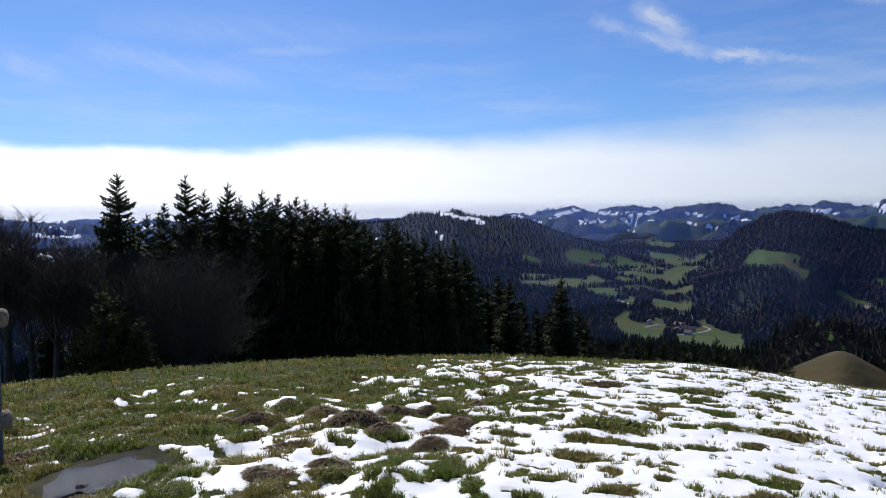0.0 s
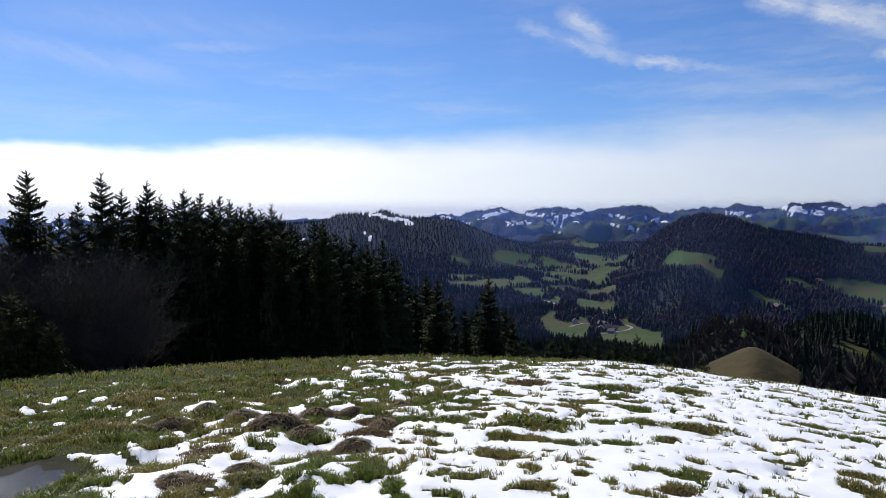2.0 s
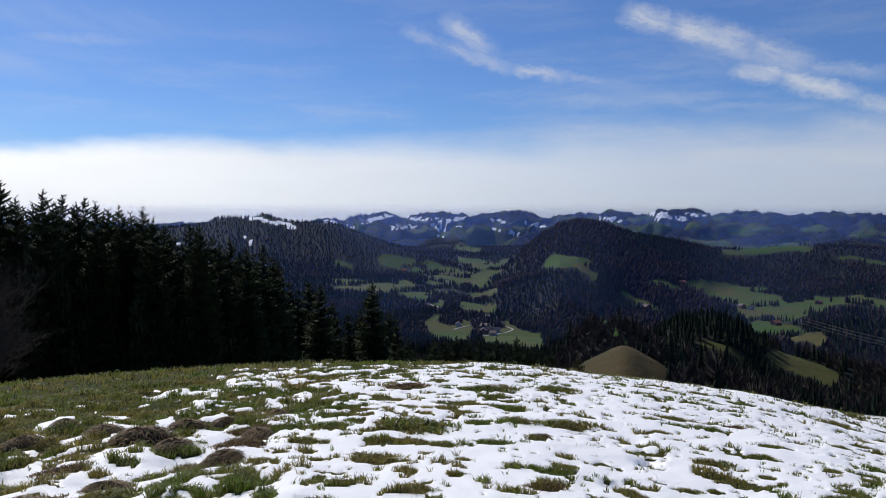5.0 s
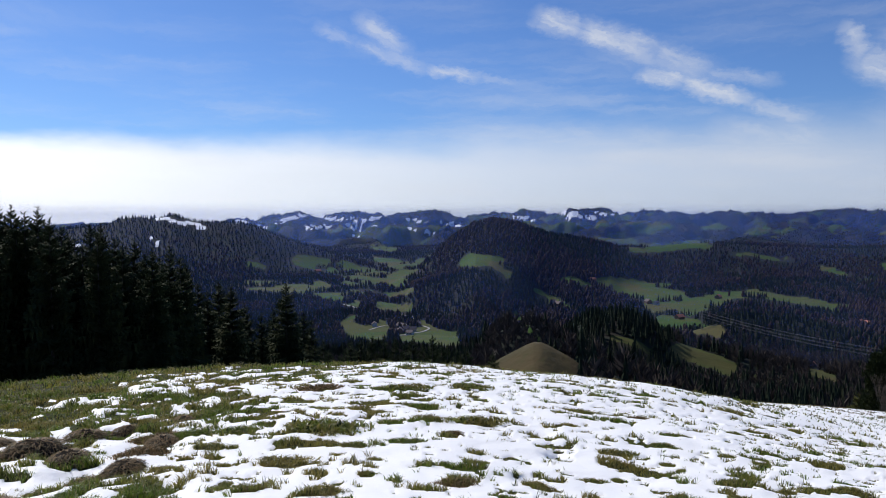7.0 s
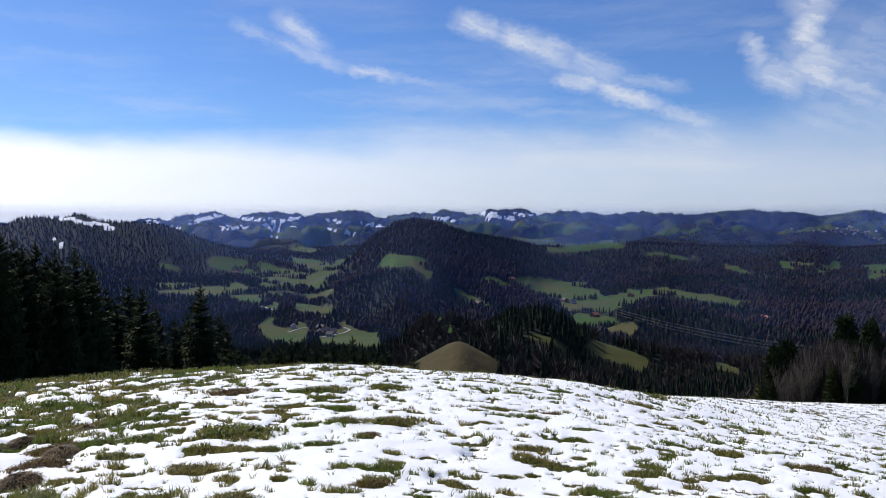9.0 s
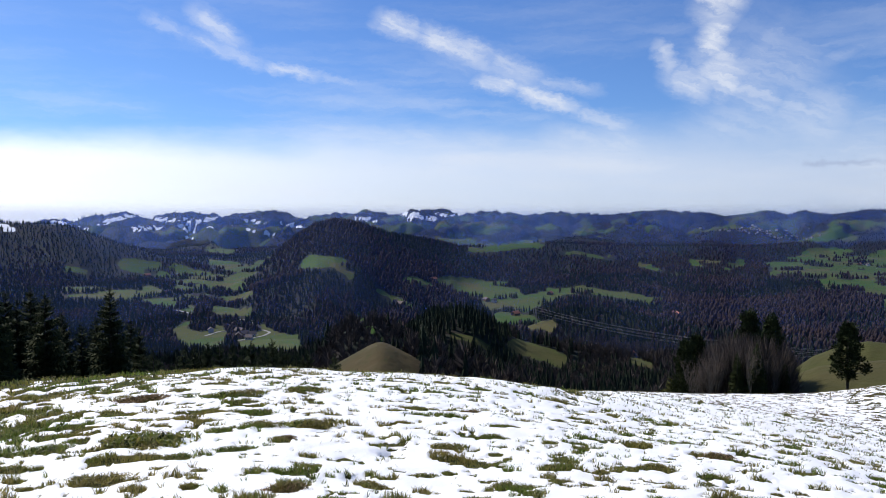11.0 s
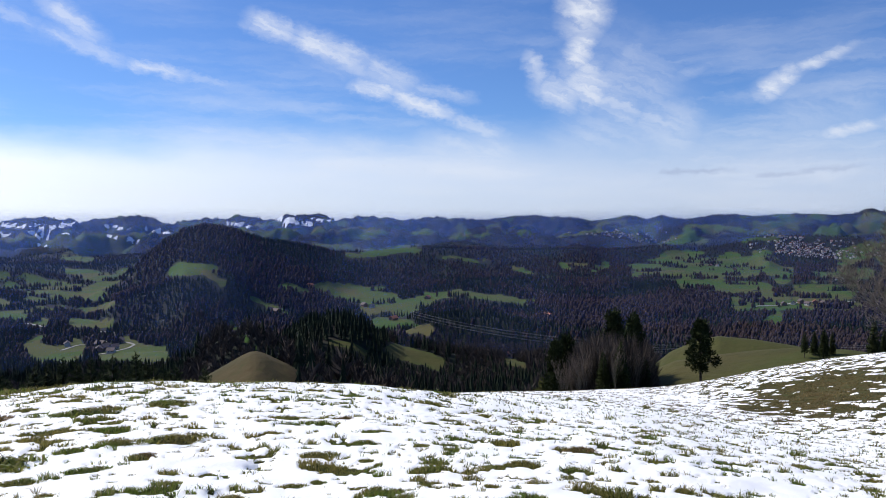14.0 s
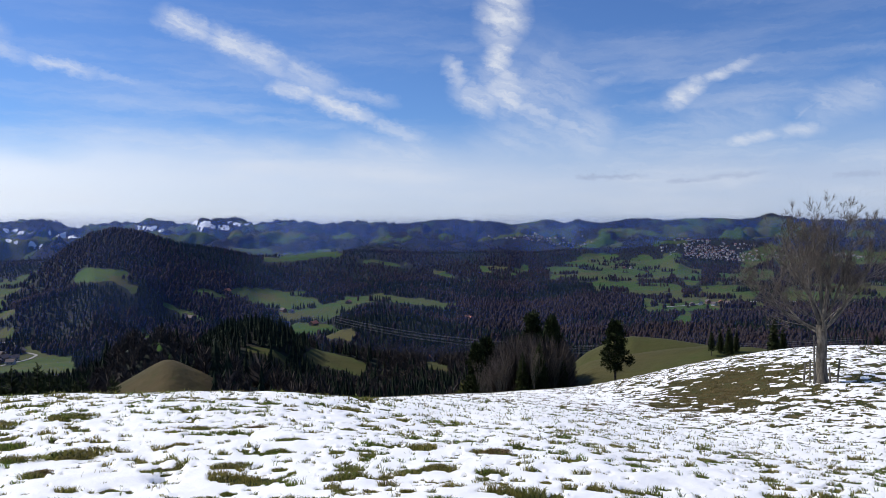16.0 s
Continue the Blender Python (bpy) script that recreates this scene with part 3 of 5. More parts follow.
def meadow_share(x, y, z=None):
    r, az = np.hypot(x, y), np.degrees(np.arctan2(x, y))
    z = ground_z(x, y) if z is None else z
    el = np.degrees(np.arctan2(z - EYE_Z, r))
    az2 = az + (fbm(x / 70, y / 70, 4, 51) - .5) * 1.5
    el2 = el + (fbm(x / 50, y / 50, 4, 53) - .5) * .5
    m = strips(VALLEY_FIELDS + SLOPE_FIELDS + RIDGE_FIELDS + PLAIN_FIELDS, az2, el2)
    # hedges and copses break the fields up
    m = m * (1 - hedge_share(x, y, r)) * (r > 290)
    # spurs close below the home hill are grazed
    m = np.maximum(m, ((az > 54) & (az < 95) & (r < 260)).astype(float))
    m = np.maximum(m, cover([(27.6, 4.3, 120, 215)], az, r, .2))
    # slopes of the distant hills: woods on the backs, grass between
    far = sstep(2900, 3300, r)
    patchy = sstep(.50, .55, fbm(x / 150, y / 150, 4, 41) + .05 * sstep(25, 45, az) - .05 * sstep(28, 5, az) - .10 * sstep(-.5, .3, el))
    return np.maximum(m, far * patchy)


def snow_share(x, y, z=None):
    r, az = np.hypot(x, y), np.degrees(np.arctan2(x, y))
    z = ground_z(x, y) if z is None else z
    woods = sstep(45, 70, r) * sstep(110, 95, r) * sstep(2, -6, az) * .5
    slope = np.degrees(np.arctan2(z - EYE_Z, r))
    el = slope + (fbm(x / 60, y / 60, 4, 87) - .5) * .30
    az3 = az + (fbm(x / 90, y / 90, 4, 89) - .5) * .8
    high = strips(HIGH_SNOW, az3, el) * (r > 2900)
    ridge = strips(RIDGE_SNOW, az + (fbm(x / 40, y / 40, 3, 83) - .5) * .8, slope + (fbm(x / 25, y / 25, 3, 85) - .5) * .15, .15) * (r > 1000) * .95
    return np.maximum(np.maximum(ridge, high), woods)


def worn_strip(az, r):
    """1 on the worn brown strip of turf before the lone tree."""
    return np.exp(-(((az - 71 - (r - 40) * .18) / 4.2) ** 2 + ((r - 43) / 10) ** 2))


def build_ground():
    inner = np.arange(-36, 88, .18)
    outer = np.arange(88, 324, 2.0)
    az = np.concatenate([inner, outer])
    rings = np.concatenate([[.25, .6, 1.0, 1.5], np.exp(np.linspace(math.log(2), math.log(40), 150)), np.exp(np.linspace(math.log(41), math.log(2800), 262)), np.arange(2825, 4960, 25)])
    A, R = np.meshgrid(az, rings)
    x, y = polar(A, R)
    z = ground_z(x, y)
    n, k = len(az), len(rings)
    verts = np.stack([x, y, z], -1).reshape(-1, 3)
    i = np.arange((k - 1) * n).reshape(k - 1, n)
    j = np.roll(i, -1, axis=1)
    quads = np.stack([i, i + n, j + n, j], -1).reshape(-1, 4)
    centre = len(verts)
    verts = np.vstack([verts, [[0, 0, float(ground_z(np.array([.01]), np.array([.01]))[0])]]])
    first = np.arange(n)
    fan = np.stack([np.full(n, centre), first, np.roll(first, -1)], -1)
    me = mesh_from("ground", verts, [quads, fan], GROUND, True)
    X, Y = verts[:, 0], verts[:, 1]
    rr, aa = np.hypot(X, Y), np.degrees(np.arctan2(X, Y))
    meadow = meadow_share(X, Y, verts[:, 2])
    fields = {"meadow": meadow, "snow": snow_share(X, Y, verts[:, 2]), "home": sstep(110, 80, rr) * np.where(aa < 52, 1, sstep(95, 70, rr)),
              "brown": np.maximum(cover([(28, 5, 120, 212)], aa, rr, .15) * .9, .5 * ((aa > 53) & (rr > 85) & (rr < 260)))
              + .6 * sstep(260, 320, rr) * sstep(900, 750, rr) * (aa > 33) * meadow, "worn": worn_strip(aa, rr), "mud": cover([(-25.5, 4, 6.9, 8.9)], aa, rr, .6)}
    for name, values in fields.items():
        me.attributes.new(name, "FLOAT", "POINT").data.foreach_set("value", np.asarray(values, np.float32))
    tagged(new("ground", me), "rolling pasture, meadows and wooded hills reaching the horizon", "ground", kind="structure")


build_ground()


# ---------------------------------------------------------------- melting snow on the pasture
NEAR_TUFTS = [(0.01, 8.27, 0.29), (0.68, 8.24, 0.26), (0.77, 7.36, 0.12), (1.36, 7.34, 0.38), (0.93, 6.32, 0.15), (1.47, 6.00, 0.24), (1.99, 6.46, 0.13), (2.23, 7.04, 0.13), (2.76, 7.72, 0.26), (2.18, 7.69, 0.22), (2.04, 8.74, 0.56), (3.49, 8.87, 0.30), (4.12, 8.71, 0.45), (3.50, 8.05, 0.17), (5.33, 8.40, 0.16), (6.32, 9.64, 0.31), (5.10, 6.99, 0.27), (6.03, 7.28, 0.22), (6.53, 6.72, 0.15), (5.44, 6.42, 0.14), (4.14, 5.96, 0.16), (3.42, 5.81, 0.18), (2.66, 5.87, 0.23), (4.44, 5.95, 0.09), (8.98, 8.82, 0.20), (5.90, 5.83, 0.13), (0.22, 7.57, 0.18), (0.60, 9.22, 0.29), (1.10, 9.17, 0.32), (0.21, 9.37, 0.33), (-0.46, 7.71, 0.30), (2.78, 12.31, 0.44), (4.10, 11.78, 0.49)]
EAST_TUFTS = [(6.74, 6.36, 0.14), (5.16, 5.11, 0.12), (6.75, 5.22, 0.20), (5.53, 4.57, 0.10), (8.28, 5.50, 0.27), (10.78, 6.70, 0.08), (9.66, 4.76, 0.13), (7.33, 3.51, 0.16), (18.65, 8.09, 0.19), (5.98, 5.30, 0.12), (8.18, 8.36, 0.16), (12.03, 4.03, 0.25), (4.45, 5.97, 0.09), (7.10, 9.20, 0.18), (16.06, 4.46, 0.20), (5.39, 6.15, 0.08), (19.00, 11.24, 0.24), (10.15, 7.68, 0.10), (7.13, 4.00, 0.10), (5.41, 11.93, 0.41)]
WEST_TUFTS = [(-1.05, 9.36, 0.29), (-0.66, 8.65, 0.24), (-1.85, 10.15, 0.24), (-0.53, 6.92, 0.22), (-1.53, 6.51, 0.31), (-2.19, 7.55, 0.25), (-1.02, 6.51, 0.26), (-1.64, 7.78, 0.28), (-3.01, 9.48, 0.31), (-2.40, 9.62, 0.35), (0.10, 9.40, 0.33), (-0.54, 7.84, 0.18), (-2.43, 6.71, 0.22), (-4.58, 7.96, 0.36), (-3.74, 8.82, 0.22), (-0.82, 7.38, 0.26)]
MOUNDS = [(-1.11, 8.99, .34), (-.72, 8.42, .26), (-1.61, 9.56, .26), (-2.55, 9.61, .22), (-1.7, 6.56, .24), (-1.13, 6.84, .22), (.21, 9.1, .26), (-.67, 9.75, .24), (-.15, 7.83, .24), (-2.26, 10.43, .2), (-.2, 10.0, .2), (.49, 10.4, .18)]


def tuft_cover(x, y, cell, chance, small, large, seed):
    """1 at the heart of scattered grass tufts that lie across the slope, 0 outside them; chance (array) a cell."""
    u, v = x * .866 - y * .5, (x * .5 + y * .866) / .62
    u = u + (vnoise(x / .09, y / .09, seed + 1) - .5) * large * .9
    v = v + (vnoise(x / .07, y / .07, seed + 2) - .5) * large * .9
    iu, iv = np.floor(u / cell), np.floor(v / cell)
    best = np.zeros_like(x)
    for du in (-1, 0, 1):
        for dv in (-1, 0, 1):
            cu, cv = iu + du, iv + dv
            k1, k2, k3, k4 = (vnoise(cu, cv, seed + 10 * q) for q in (1, 2, 3, 4))
            size = np.where(k4 < chance, small + (large - small) * k3 ** 2, 1e-3)
            d = np.hypot(u - (cu + .15 + .7 * k1) * cell, v - (cv + .15 + .7 * k2) * cell)
            best = np.maximum(best, 1 - sstep(.55, 1.25, d / size))
    return best


def snow_level(x, y):
    """Positive where snow lies; grows away from the rim of a patch."""
    r, az = np.hypot(x, y), np.degrees(np.arctan2(x, y))
    turn = np.interp(r, [5, 7.7, 8.5, 9.5, 10.5, 12.5, 16], [-26, -24, -18, -14, -9, -5, -4])
    share = .06 - .16 * sstep(8.5, 10, r) * sstep(-2, -12, az) + .46 * sstep(-7, 9, az - turn) + .72 * sstep(13, 40, az - turn)
    share = share + .40 * sstep(9.4, 8.2, r) * sstep(-2, -9, az) * sstep(-27, -23, az) + .16 * sstep(-17, -8, az) * sstep(4, -2, az) * sstep(14, 10, r)
    share = np.where(az > 40, np.maximum(share, 1.25), share)
    # the bench round the lone tree and the worn brown strip before it
    bench = sstep(62, 68, az) * sstep(28, 36, r)
    share = share * (1 - bench) + bench * .78
    strip = worn_strip(az, r)
    share = share - 1.15 * strip
    share = share - .5 * sstep(46, 58, r) * sstep(70, 60, az) * sstep(55, 62, az)
    rim = sstep(14.5, 20, r) * (az < 46)
    share = share - .62 * rim
    fine, mid, wide = fbm(x / .24, y / .24, 3, 61), fbm(x / .5, y / .5, 3, 63), fbm(x / 1.5, y / 1.5, 3, 67)
    far = sstep(9, 30, r)
    level = .5 + .26 * (share - .5) - (.55 * (fine * (1 - far) + mid * far) + .25 * (mid) + .20 * wide)
    level = level - .6 * sstep(4.4, 3.0, r) - .6 * sstep(90, 100, az)
    snowy = sstep(-12, 12, az - turn)
    hole = np.maximum(tuft_cover(x, y, .80, .66 + .24 * far, .10, .31, 101) * snowy, tuft_cover(x, y, .42, .44 + .36 * far, .05, .17, 103) * snowy * sstep(40, 26, r))
    hole = np.maximum(hole, tuft_cover(x, y, .20, .22 + .25 * far, .025, .075, 105) * snowy * sstep(26, 16, r))
    level = np.minimum(level, .10) - .22 * hole
    d = np.hypot(x - PUDDLE[0], y - PUDDLE[1])
    level = level - .5 * sstep(.9, .5, d)
    for rows in (NEAR_TUFTS, EAST_TUFTS, WEST_TUFTS, MOUNDS):
        for tx, ty, s in rows:
            rr = math.hypot(tx, ty)
            ux, uy = tx / rr, ty / rr
            along, across = (x - tx) * ux + (y - ty) * uy, (x - tx) * uy - (y - ty) * ux
            q = (across / (s * .85)) ** 2 + (along / max(.08, s * .5)) ** 2
            level = level - .32 * np.exp(-q * 1.1)
            level = level + .08 * np.exp(-q * .22)
    return level


def build_snow():
    az = np.concatenate([np.arange(-34, 83, .17), np.arange(83, 101, .5)])
    rings = np.exp(np.arange(math.log(2.8), math.log(85), .0085))
    A, R = np.meshgrid(az, rings)
    x, y = polar(A, R)
    lev = snow_level(x, y)
    z = ground_z(x, y) + np.clip(lev * 1.0, -.02, .013) * np.clip(R / 7, 1, 1.8) + .004 + (fbm(x / .16, y / .16, 2, 71) - .5) * .006
    keep = lev > -.012
    n, k = len(az), len(rings)
    i = (np.arange(k - 1)[:, None] * n + np.arange(n - 1)[None, :])
    ok = (keep[:-1, :-1] | keep[1:, :-1] | keep[:-1, 1:] | keep[1:, 1:])
    i = i[ok]
    quads = np.stack([i, i + 1, i + n + 1, i + n], -1)
    used = np.zeros(n * k, bool)
    used[quads.ravel()] = True
    order = np.cumsum(used) - 1
    verts = np.stack([x, y, z], -1).reshape(-1, 3)[used]
    me = mesh_from("snow_cover", verts, order[quads], SNOW, True)
    tagged(new("snow_cover", me), "thin melting spring snow lying in patches on pasture", "snow", kind="stuff")


build_snow()


# ---------------------------------------------------------------- woods on the hills
RNG = np.random.default_rng(7)


def skyline_table():
    az = np.arange(-40, 90, .4)
    rings = np.exp(np.linspace(math.log(12), math.log(4900), 420))
    A, R = np.meshgrid(az, rings)
    x, y = polar(A, R)
    el = (ground_z(x, y) - EYE_Z) / R
    return az, rings, np.maximum.accumulate(el, axis=0)


SKY_AZ, SKY_R, SKY_EL = skyline_table()


def in_sight(x, y, z_top, slack=.006):
    r, az = np.hypot(x, y), np.degrees(np.arctan2(x, y))
    i = np.clip(np.searchsorted(SKY_R, r * .985) - 1, 0, len(SKY_R) - 1)
    j = np.clip(((az + 40) / .4).round().astype(int), 0, len(SKY_AZ) - 1)
    return (z_top - EYE_Z) / r > SKY_EL[i, j] - slack


def scatter(r0, r1, step, grow, az0=-36, az1=86):
    """Jittered polar grid of plan places with spacing step, growing with range."""
    xs, ys = [], []
    r = r0
    while r < r1:
        s = step * (r / r0) ** grow
        a = np.arange(az0, az1, math.degrees(s / r))
        a = a + RNG.uniform(-.5, .5, len(a)) * math.degrees(s / r)
        rr = r + RNG.uniform(-.5, .5, len(a)) * s
        x, y = polar(a, rr)
        xs.append(x)
        ys.append(y)
        r += s
    return np.concatenate(xs), np.concatenate(ys)


def batch(name, unit_v, unit_f, x, y, z, h, wide, mat, label, smooth=False):
    """Many copies of a small shape as one mesh of kind stuff. unit_v: list of variants (n, 3)."""
    vs, fs, base = [], [], 0
    pick = RNG.integers(0, len(unit_v), len(x))
    turn = RNG.uniform(0, 2 * math.pi, len(x))
    for k, v in enumerate(unit_v):
        m = pick == k
        if not m.any():
            continue
        c, s = np.cos(turn[m])[:, None], np.sin(turn[m])[:, None]
        px = (v[None, :, 0] * c - v[None, :, 1] * s) * wide[m][:, None] + x[m][:, None]
        py = (v[None, :, 0] * s + v[None, :, 1] * c) * wide[m][:, None] + y[m][:, None]
        pz = v[None, :, 2] * h[m][:, None] + z[m][:, None]
        vs.append(np.stack([px, py, pz], -1).reshape(-1, 3))
        f = unit_f[k]
        fs.append((f[None] + (np.arange(m.sum()) * len(v))[:, None, None] + base).reshape(-1, f.shape[1]))
        base += m.sum() * len(v)
    return tagged(new(name, mesh_from(name, np.concatenate(vs), fs, mat, smooth)), label, "woods", kind="stuff")


def unit_conifer(tiers, points, rng):
    """Tiers of ragged stars narrowing to a tip; height 1, radius 1."""
    v, f = [], []
    for t in range(tiers):
        u = t / tiers
        rad, z0 = (1 - u) ** .85 + .03, .08 + .92 * u
        top = len(v)
        v.append((0, 0, min(1.0, z0 + 1.5 / tiers)))
        ring = []
        for p in range(points * 2):
            a = math.pi * p / points + u * 5
            q = rad * (rng.uniform(.8, 1.1) if p % 2 else rng.uniform(.45, .62))
            ring.append(len(v))
            v.append((q * math.cos(a), q * math.sin(a), z0 - (.05 if p % 2 else -.03)))
        for p in range(len(ring)):
            f.append((top, ring[p], ring[(p + 1) % len(ring)]))
    return np.array(v), np.array(f)


def unit_crown(rng):
    """A leafless crown seen far off: a ragged, closed bush of branches, height 1, radius 1."""
    v, sides = [], 6
    for z, rad in ((0.0, .6), (.42, 1.0), (.78, .55)):
        for k in range(sides):
            a = 2 * math.pi * (k + rng.uniform(-.3, .3)) / sides
            q = rad * rng.uniform(.7, 1.2)
            v.append((q * math.cos(a), q * math.sin(a), z + (rng.uniform(-.12, .12) if z else 0)))
    v.append((rng.uniform(-.2, .2), rng.uniform(-.2, .2), 1.0))
    i = np.arange(sides)
    j = (i + 1) % sides
    rows = [np.stack([i + m * sides, j + m * sides, j + m * sides + sides], -1) for m in (0, 1)] + [np.stack([i + m * sides, j + m * sides + sides, i + m * sides + sides], -1) for m in (0, 1)]
    return np.array(v), np.vstack(rows + [np.stack([i + 2 * sides, j + 2 * sides, np.full(sides, 3 * sides)], -1)])


def unit_twigs(rng, count=46, thin=1.0):
    """A leafless tree: a stem and many thin rising twigs, height 1."""
    v, f = [], []

    def blade(p, q, w):
        d = np.array(q) - np.array(p)
        side = np.cross(d, rng.normal(size=3))
        side = side / (np.linalg.norm(side) + 1e-9) * w
        i = len(v)
        v.extend([tuple(np.array(p) - side), tuple(np.array(p) + side), tuple(q)])
        f.append((i, i + 1, i + 2))
    for k in range(2):
        blade((.04 * k, 0, 0), (.05, .03, .95), .07)
    for k in range(count):
        z = rng.uniform(.2, .9)
        a = rng.uniform(0, 2 * math.pi)
        reach = (1 - abs(z - .45) * 1.1) * rng.uniform(.45, 1.0)
        s = rng.uniform(.0, .5) * reach
        p = (math.cos(a) * s, math.sin(a) * s, z - .12)
        blade(p, (math.cos(a) * reach, math.sin(a) * reach, z + rng.uniform(.05, .22)), rng.uniform(.03, .07) * thin)
    return np.array(v), np.array(f)


def conifer_share(x, y):
    r, az = np.hypot(x, y), np.degrees(np.arctan2(x, y))
    c = fbm(x / 130, y / 130, 4, 91) + .20 * np.clip((-(az - 16)) / 8, 0, 1) + .03
    knob = cover([(34.6, 3.6, 560, 720)], az, r, .2)
    block = cover([(46.5, 4.5, 780, 960)], az, r, .3)
    spur = cover([(25, 5, 1080, 1240)], az, r, .3)
    bare = cover([(28, 4.5, 300, 440)], az, r, .3) + cover([(25, 4, 1330, 1500)], az, r, .3) * .6 + cover([(57.5, 4, 200, 260)], az, r, .3) * .7
    c = c - .07 * sstep(40, 48, az) * sstep(250, 500, r) * sstep(2900, 2500, r)
    return c + .3 * (knob + block * .6 + spur * .4) - .40 * bare


def build_woods():
    rng = np.random.default_rng(3)
    near_c = [unit_conifer(5, 5, rng) for _ in range(5)]
    far_c = [unit_conifer(3, 3, rng) for _ in range(4)]
    near_b = [unit_twigs(rng, 70) for _ in range(5)]
    far_b = [unit_crown(rng) for _ in range(5)]
    for band, (r0, r1, step, grow, tall) in enumerate(((105, 800, 4.3, .12, 11.5), (800, 1650, 5.3, .35, 10), (1650, 3250, 8.4, .5, 9), (3250, 4750, 16, .3, 11))):
        x, y = scatter(r0, r1, step, grow)
        r, az = np.hypot(x, y), np.degrees(np.arctan2(x, y))
        z = ground_z(x, y)
        open_land = meadow_share(x, y, z) + (fbm(x / 28, y / 28, 3, 77) - .5) * .35 + sstep(.3, .6, snow_share(x, y, z))
        h = tall * RNG.uniform(.6, 1.25, len(x)) * np.where(r < 260, .8, 1) * np.where(r > 2500, .85, 1)
        # no tree stands close before a field and hides it
        crown_el = np.degrees(np.arctan2(z + h * .6 - EYE_Z, r))
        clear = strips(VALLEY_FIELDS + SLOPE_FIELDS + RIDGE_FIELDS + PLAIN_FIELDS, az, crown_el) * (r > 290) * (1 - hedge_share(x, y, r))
        ok = (open_land < .45) & (clear < .6) & in_sight(x, y, z + h)
        if band == 0:
            ok &= (r > 150) | (az > 44)
            ok &= ~((r < 300) & (az < 22) & (RNG.uniform(size=len(x)) < .4))
            ok &= z + h - EYE_Z < r * np.tan(np.radians(np.interp(az, [-40, 3, 10, 20, 24], [5, -4, -8.5, -9.2, 5])))
        x, y, z, h, r = x[ok], y[ok], z[ok], h[ok], r[ok]
        con = conifer_share(x, y) + RNG.normal(0, .11, len(x)) > .50
        cu, bu = (near_c, near_b) if band == 0 else (far_c, far_b)
        c, b = con, ~con
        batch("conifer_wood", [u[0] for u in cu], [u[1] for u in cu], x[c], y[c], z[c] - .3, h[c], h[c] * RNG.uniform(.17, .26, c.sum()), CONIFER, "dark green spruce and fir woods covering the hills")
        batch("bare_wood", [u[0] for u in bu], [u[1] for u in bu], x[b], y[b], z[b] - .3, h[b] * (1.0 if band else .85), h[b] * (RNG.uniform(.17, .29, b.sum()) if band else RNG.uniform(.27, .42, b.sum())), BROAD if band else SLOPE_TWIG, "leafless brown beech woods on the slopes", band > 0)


build_woods()


# ---------------------------------------------------------------- curved blue sheets that stand in for haze over the distance
def haze_sheet_material(amount):
    m = bpy.data.materials.new("haze_sheet")
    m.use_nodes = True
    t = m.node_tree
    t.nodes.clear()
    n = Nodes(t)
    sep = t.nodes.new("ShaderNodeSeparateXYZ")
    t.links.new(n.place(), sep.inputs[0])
    # haze painted as a faint blue surface colour, thinning upwards
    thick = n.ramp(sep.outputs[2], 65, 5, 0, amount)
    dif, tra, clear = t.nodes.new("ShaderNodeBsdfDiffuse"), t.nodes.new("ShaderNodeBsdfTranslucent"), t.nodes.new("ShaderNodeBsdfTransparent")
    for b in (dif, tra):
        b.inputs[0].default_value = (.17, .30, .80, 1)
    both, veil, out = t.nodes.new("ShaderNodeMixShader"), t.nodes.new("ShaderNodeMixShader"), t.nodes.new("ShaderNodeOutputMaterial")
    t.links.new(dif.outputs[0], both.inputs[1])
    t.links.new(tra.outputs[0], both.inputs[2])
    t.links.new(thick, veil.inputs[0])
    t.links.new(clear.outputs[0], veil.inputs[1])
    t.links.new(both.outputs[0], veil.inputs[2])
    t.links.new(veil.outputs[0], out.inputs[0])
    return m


def build_haze_sheets():
    thin, thick = haze_sheet_material(.035), haze_sheet_material(.19)
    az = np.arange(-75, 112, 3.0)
    # added upright sheets, each tinting all behind it blue
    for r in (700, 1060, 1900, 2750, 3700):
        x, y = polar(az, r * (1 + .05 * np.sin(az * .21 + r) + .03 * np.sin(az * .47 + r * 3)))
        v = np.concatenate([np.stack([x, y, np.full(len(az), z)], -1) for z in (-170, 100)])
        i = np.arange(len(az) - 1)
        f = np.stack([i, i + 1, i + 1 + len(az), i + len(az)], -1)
        tagged(new("haze", mesh_from("haze", v, f, thin if r < 2500 else thick, True)), "see-through blue sheet standing in for haze over the valleys", "haze", kind="structure")


build_haze_sheets()


# ---------------------------------------------------------------- trees near by
def gz(x, y):
    return float(ground_z(np.array([x]), np.array([y]))[0])


def tube(points, radii, sides, v, f):
    """Add a tapering tube along points to the lists v (places) and f (quads)."""
    base = len(v)
    pts = [Vector(p) for p in points]
    for i, p in enumerate(pts):
        d = (pts[min(i + 1, len(pts) - 1)] - pts[max(i - 1, 0)]).normalized()
        side = d.cross(Vector((.31, .87, .38))).normalized()
        up = d.cross(side)
        for k in range(sides):
            a = 2 * math.pi * k / sides
            v.append(tuple(p + (side * math.cos(a) + up * math.sin(a)) * radii[i]))
    for i in range(len(pts) - 1):
        for k in range(sides):
            q = (k + 1) % sides
            f.append((base + i * sides + k, base + i * sides + q, base + (i + 1) * sides + q, base + (i + 1) * sides + k))


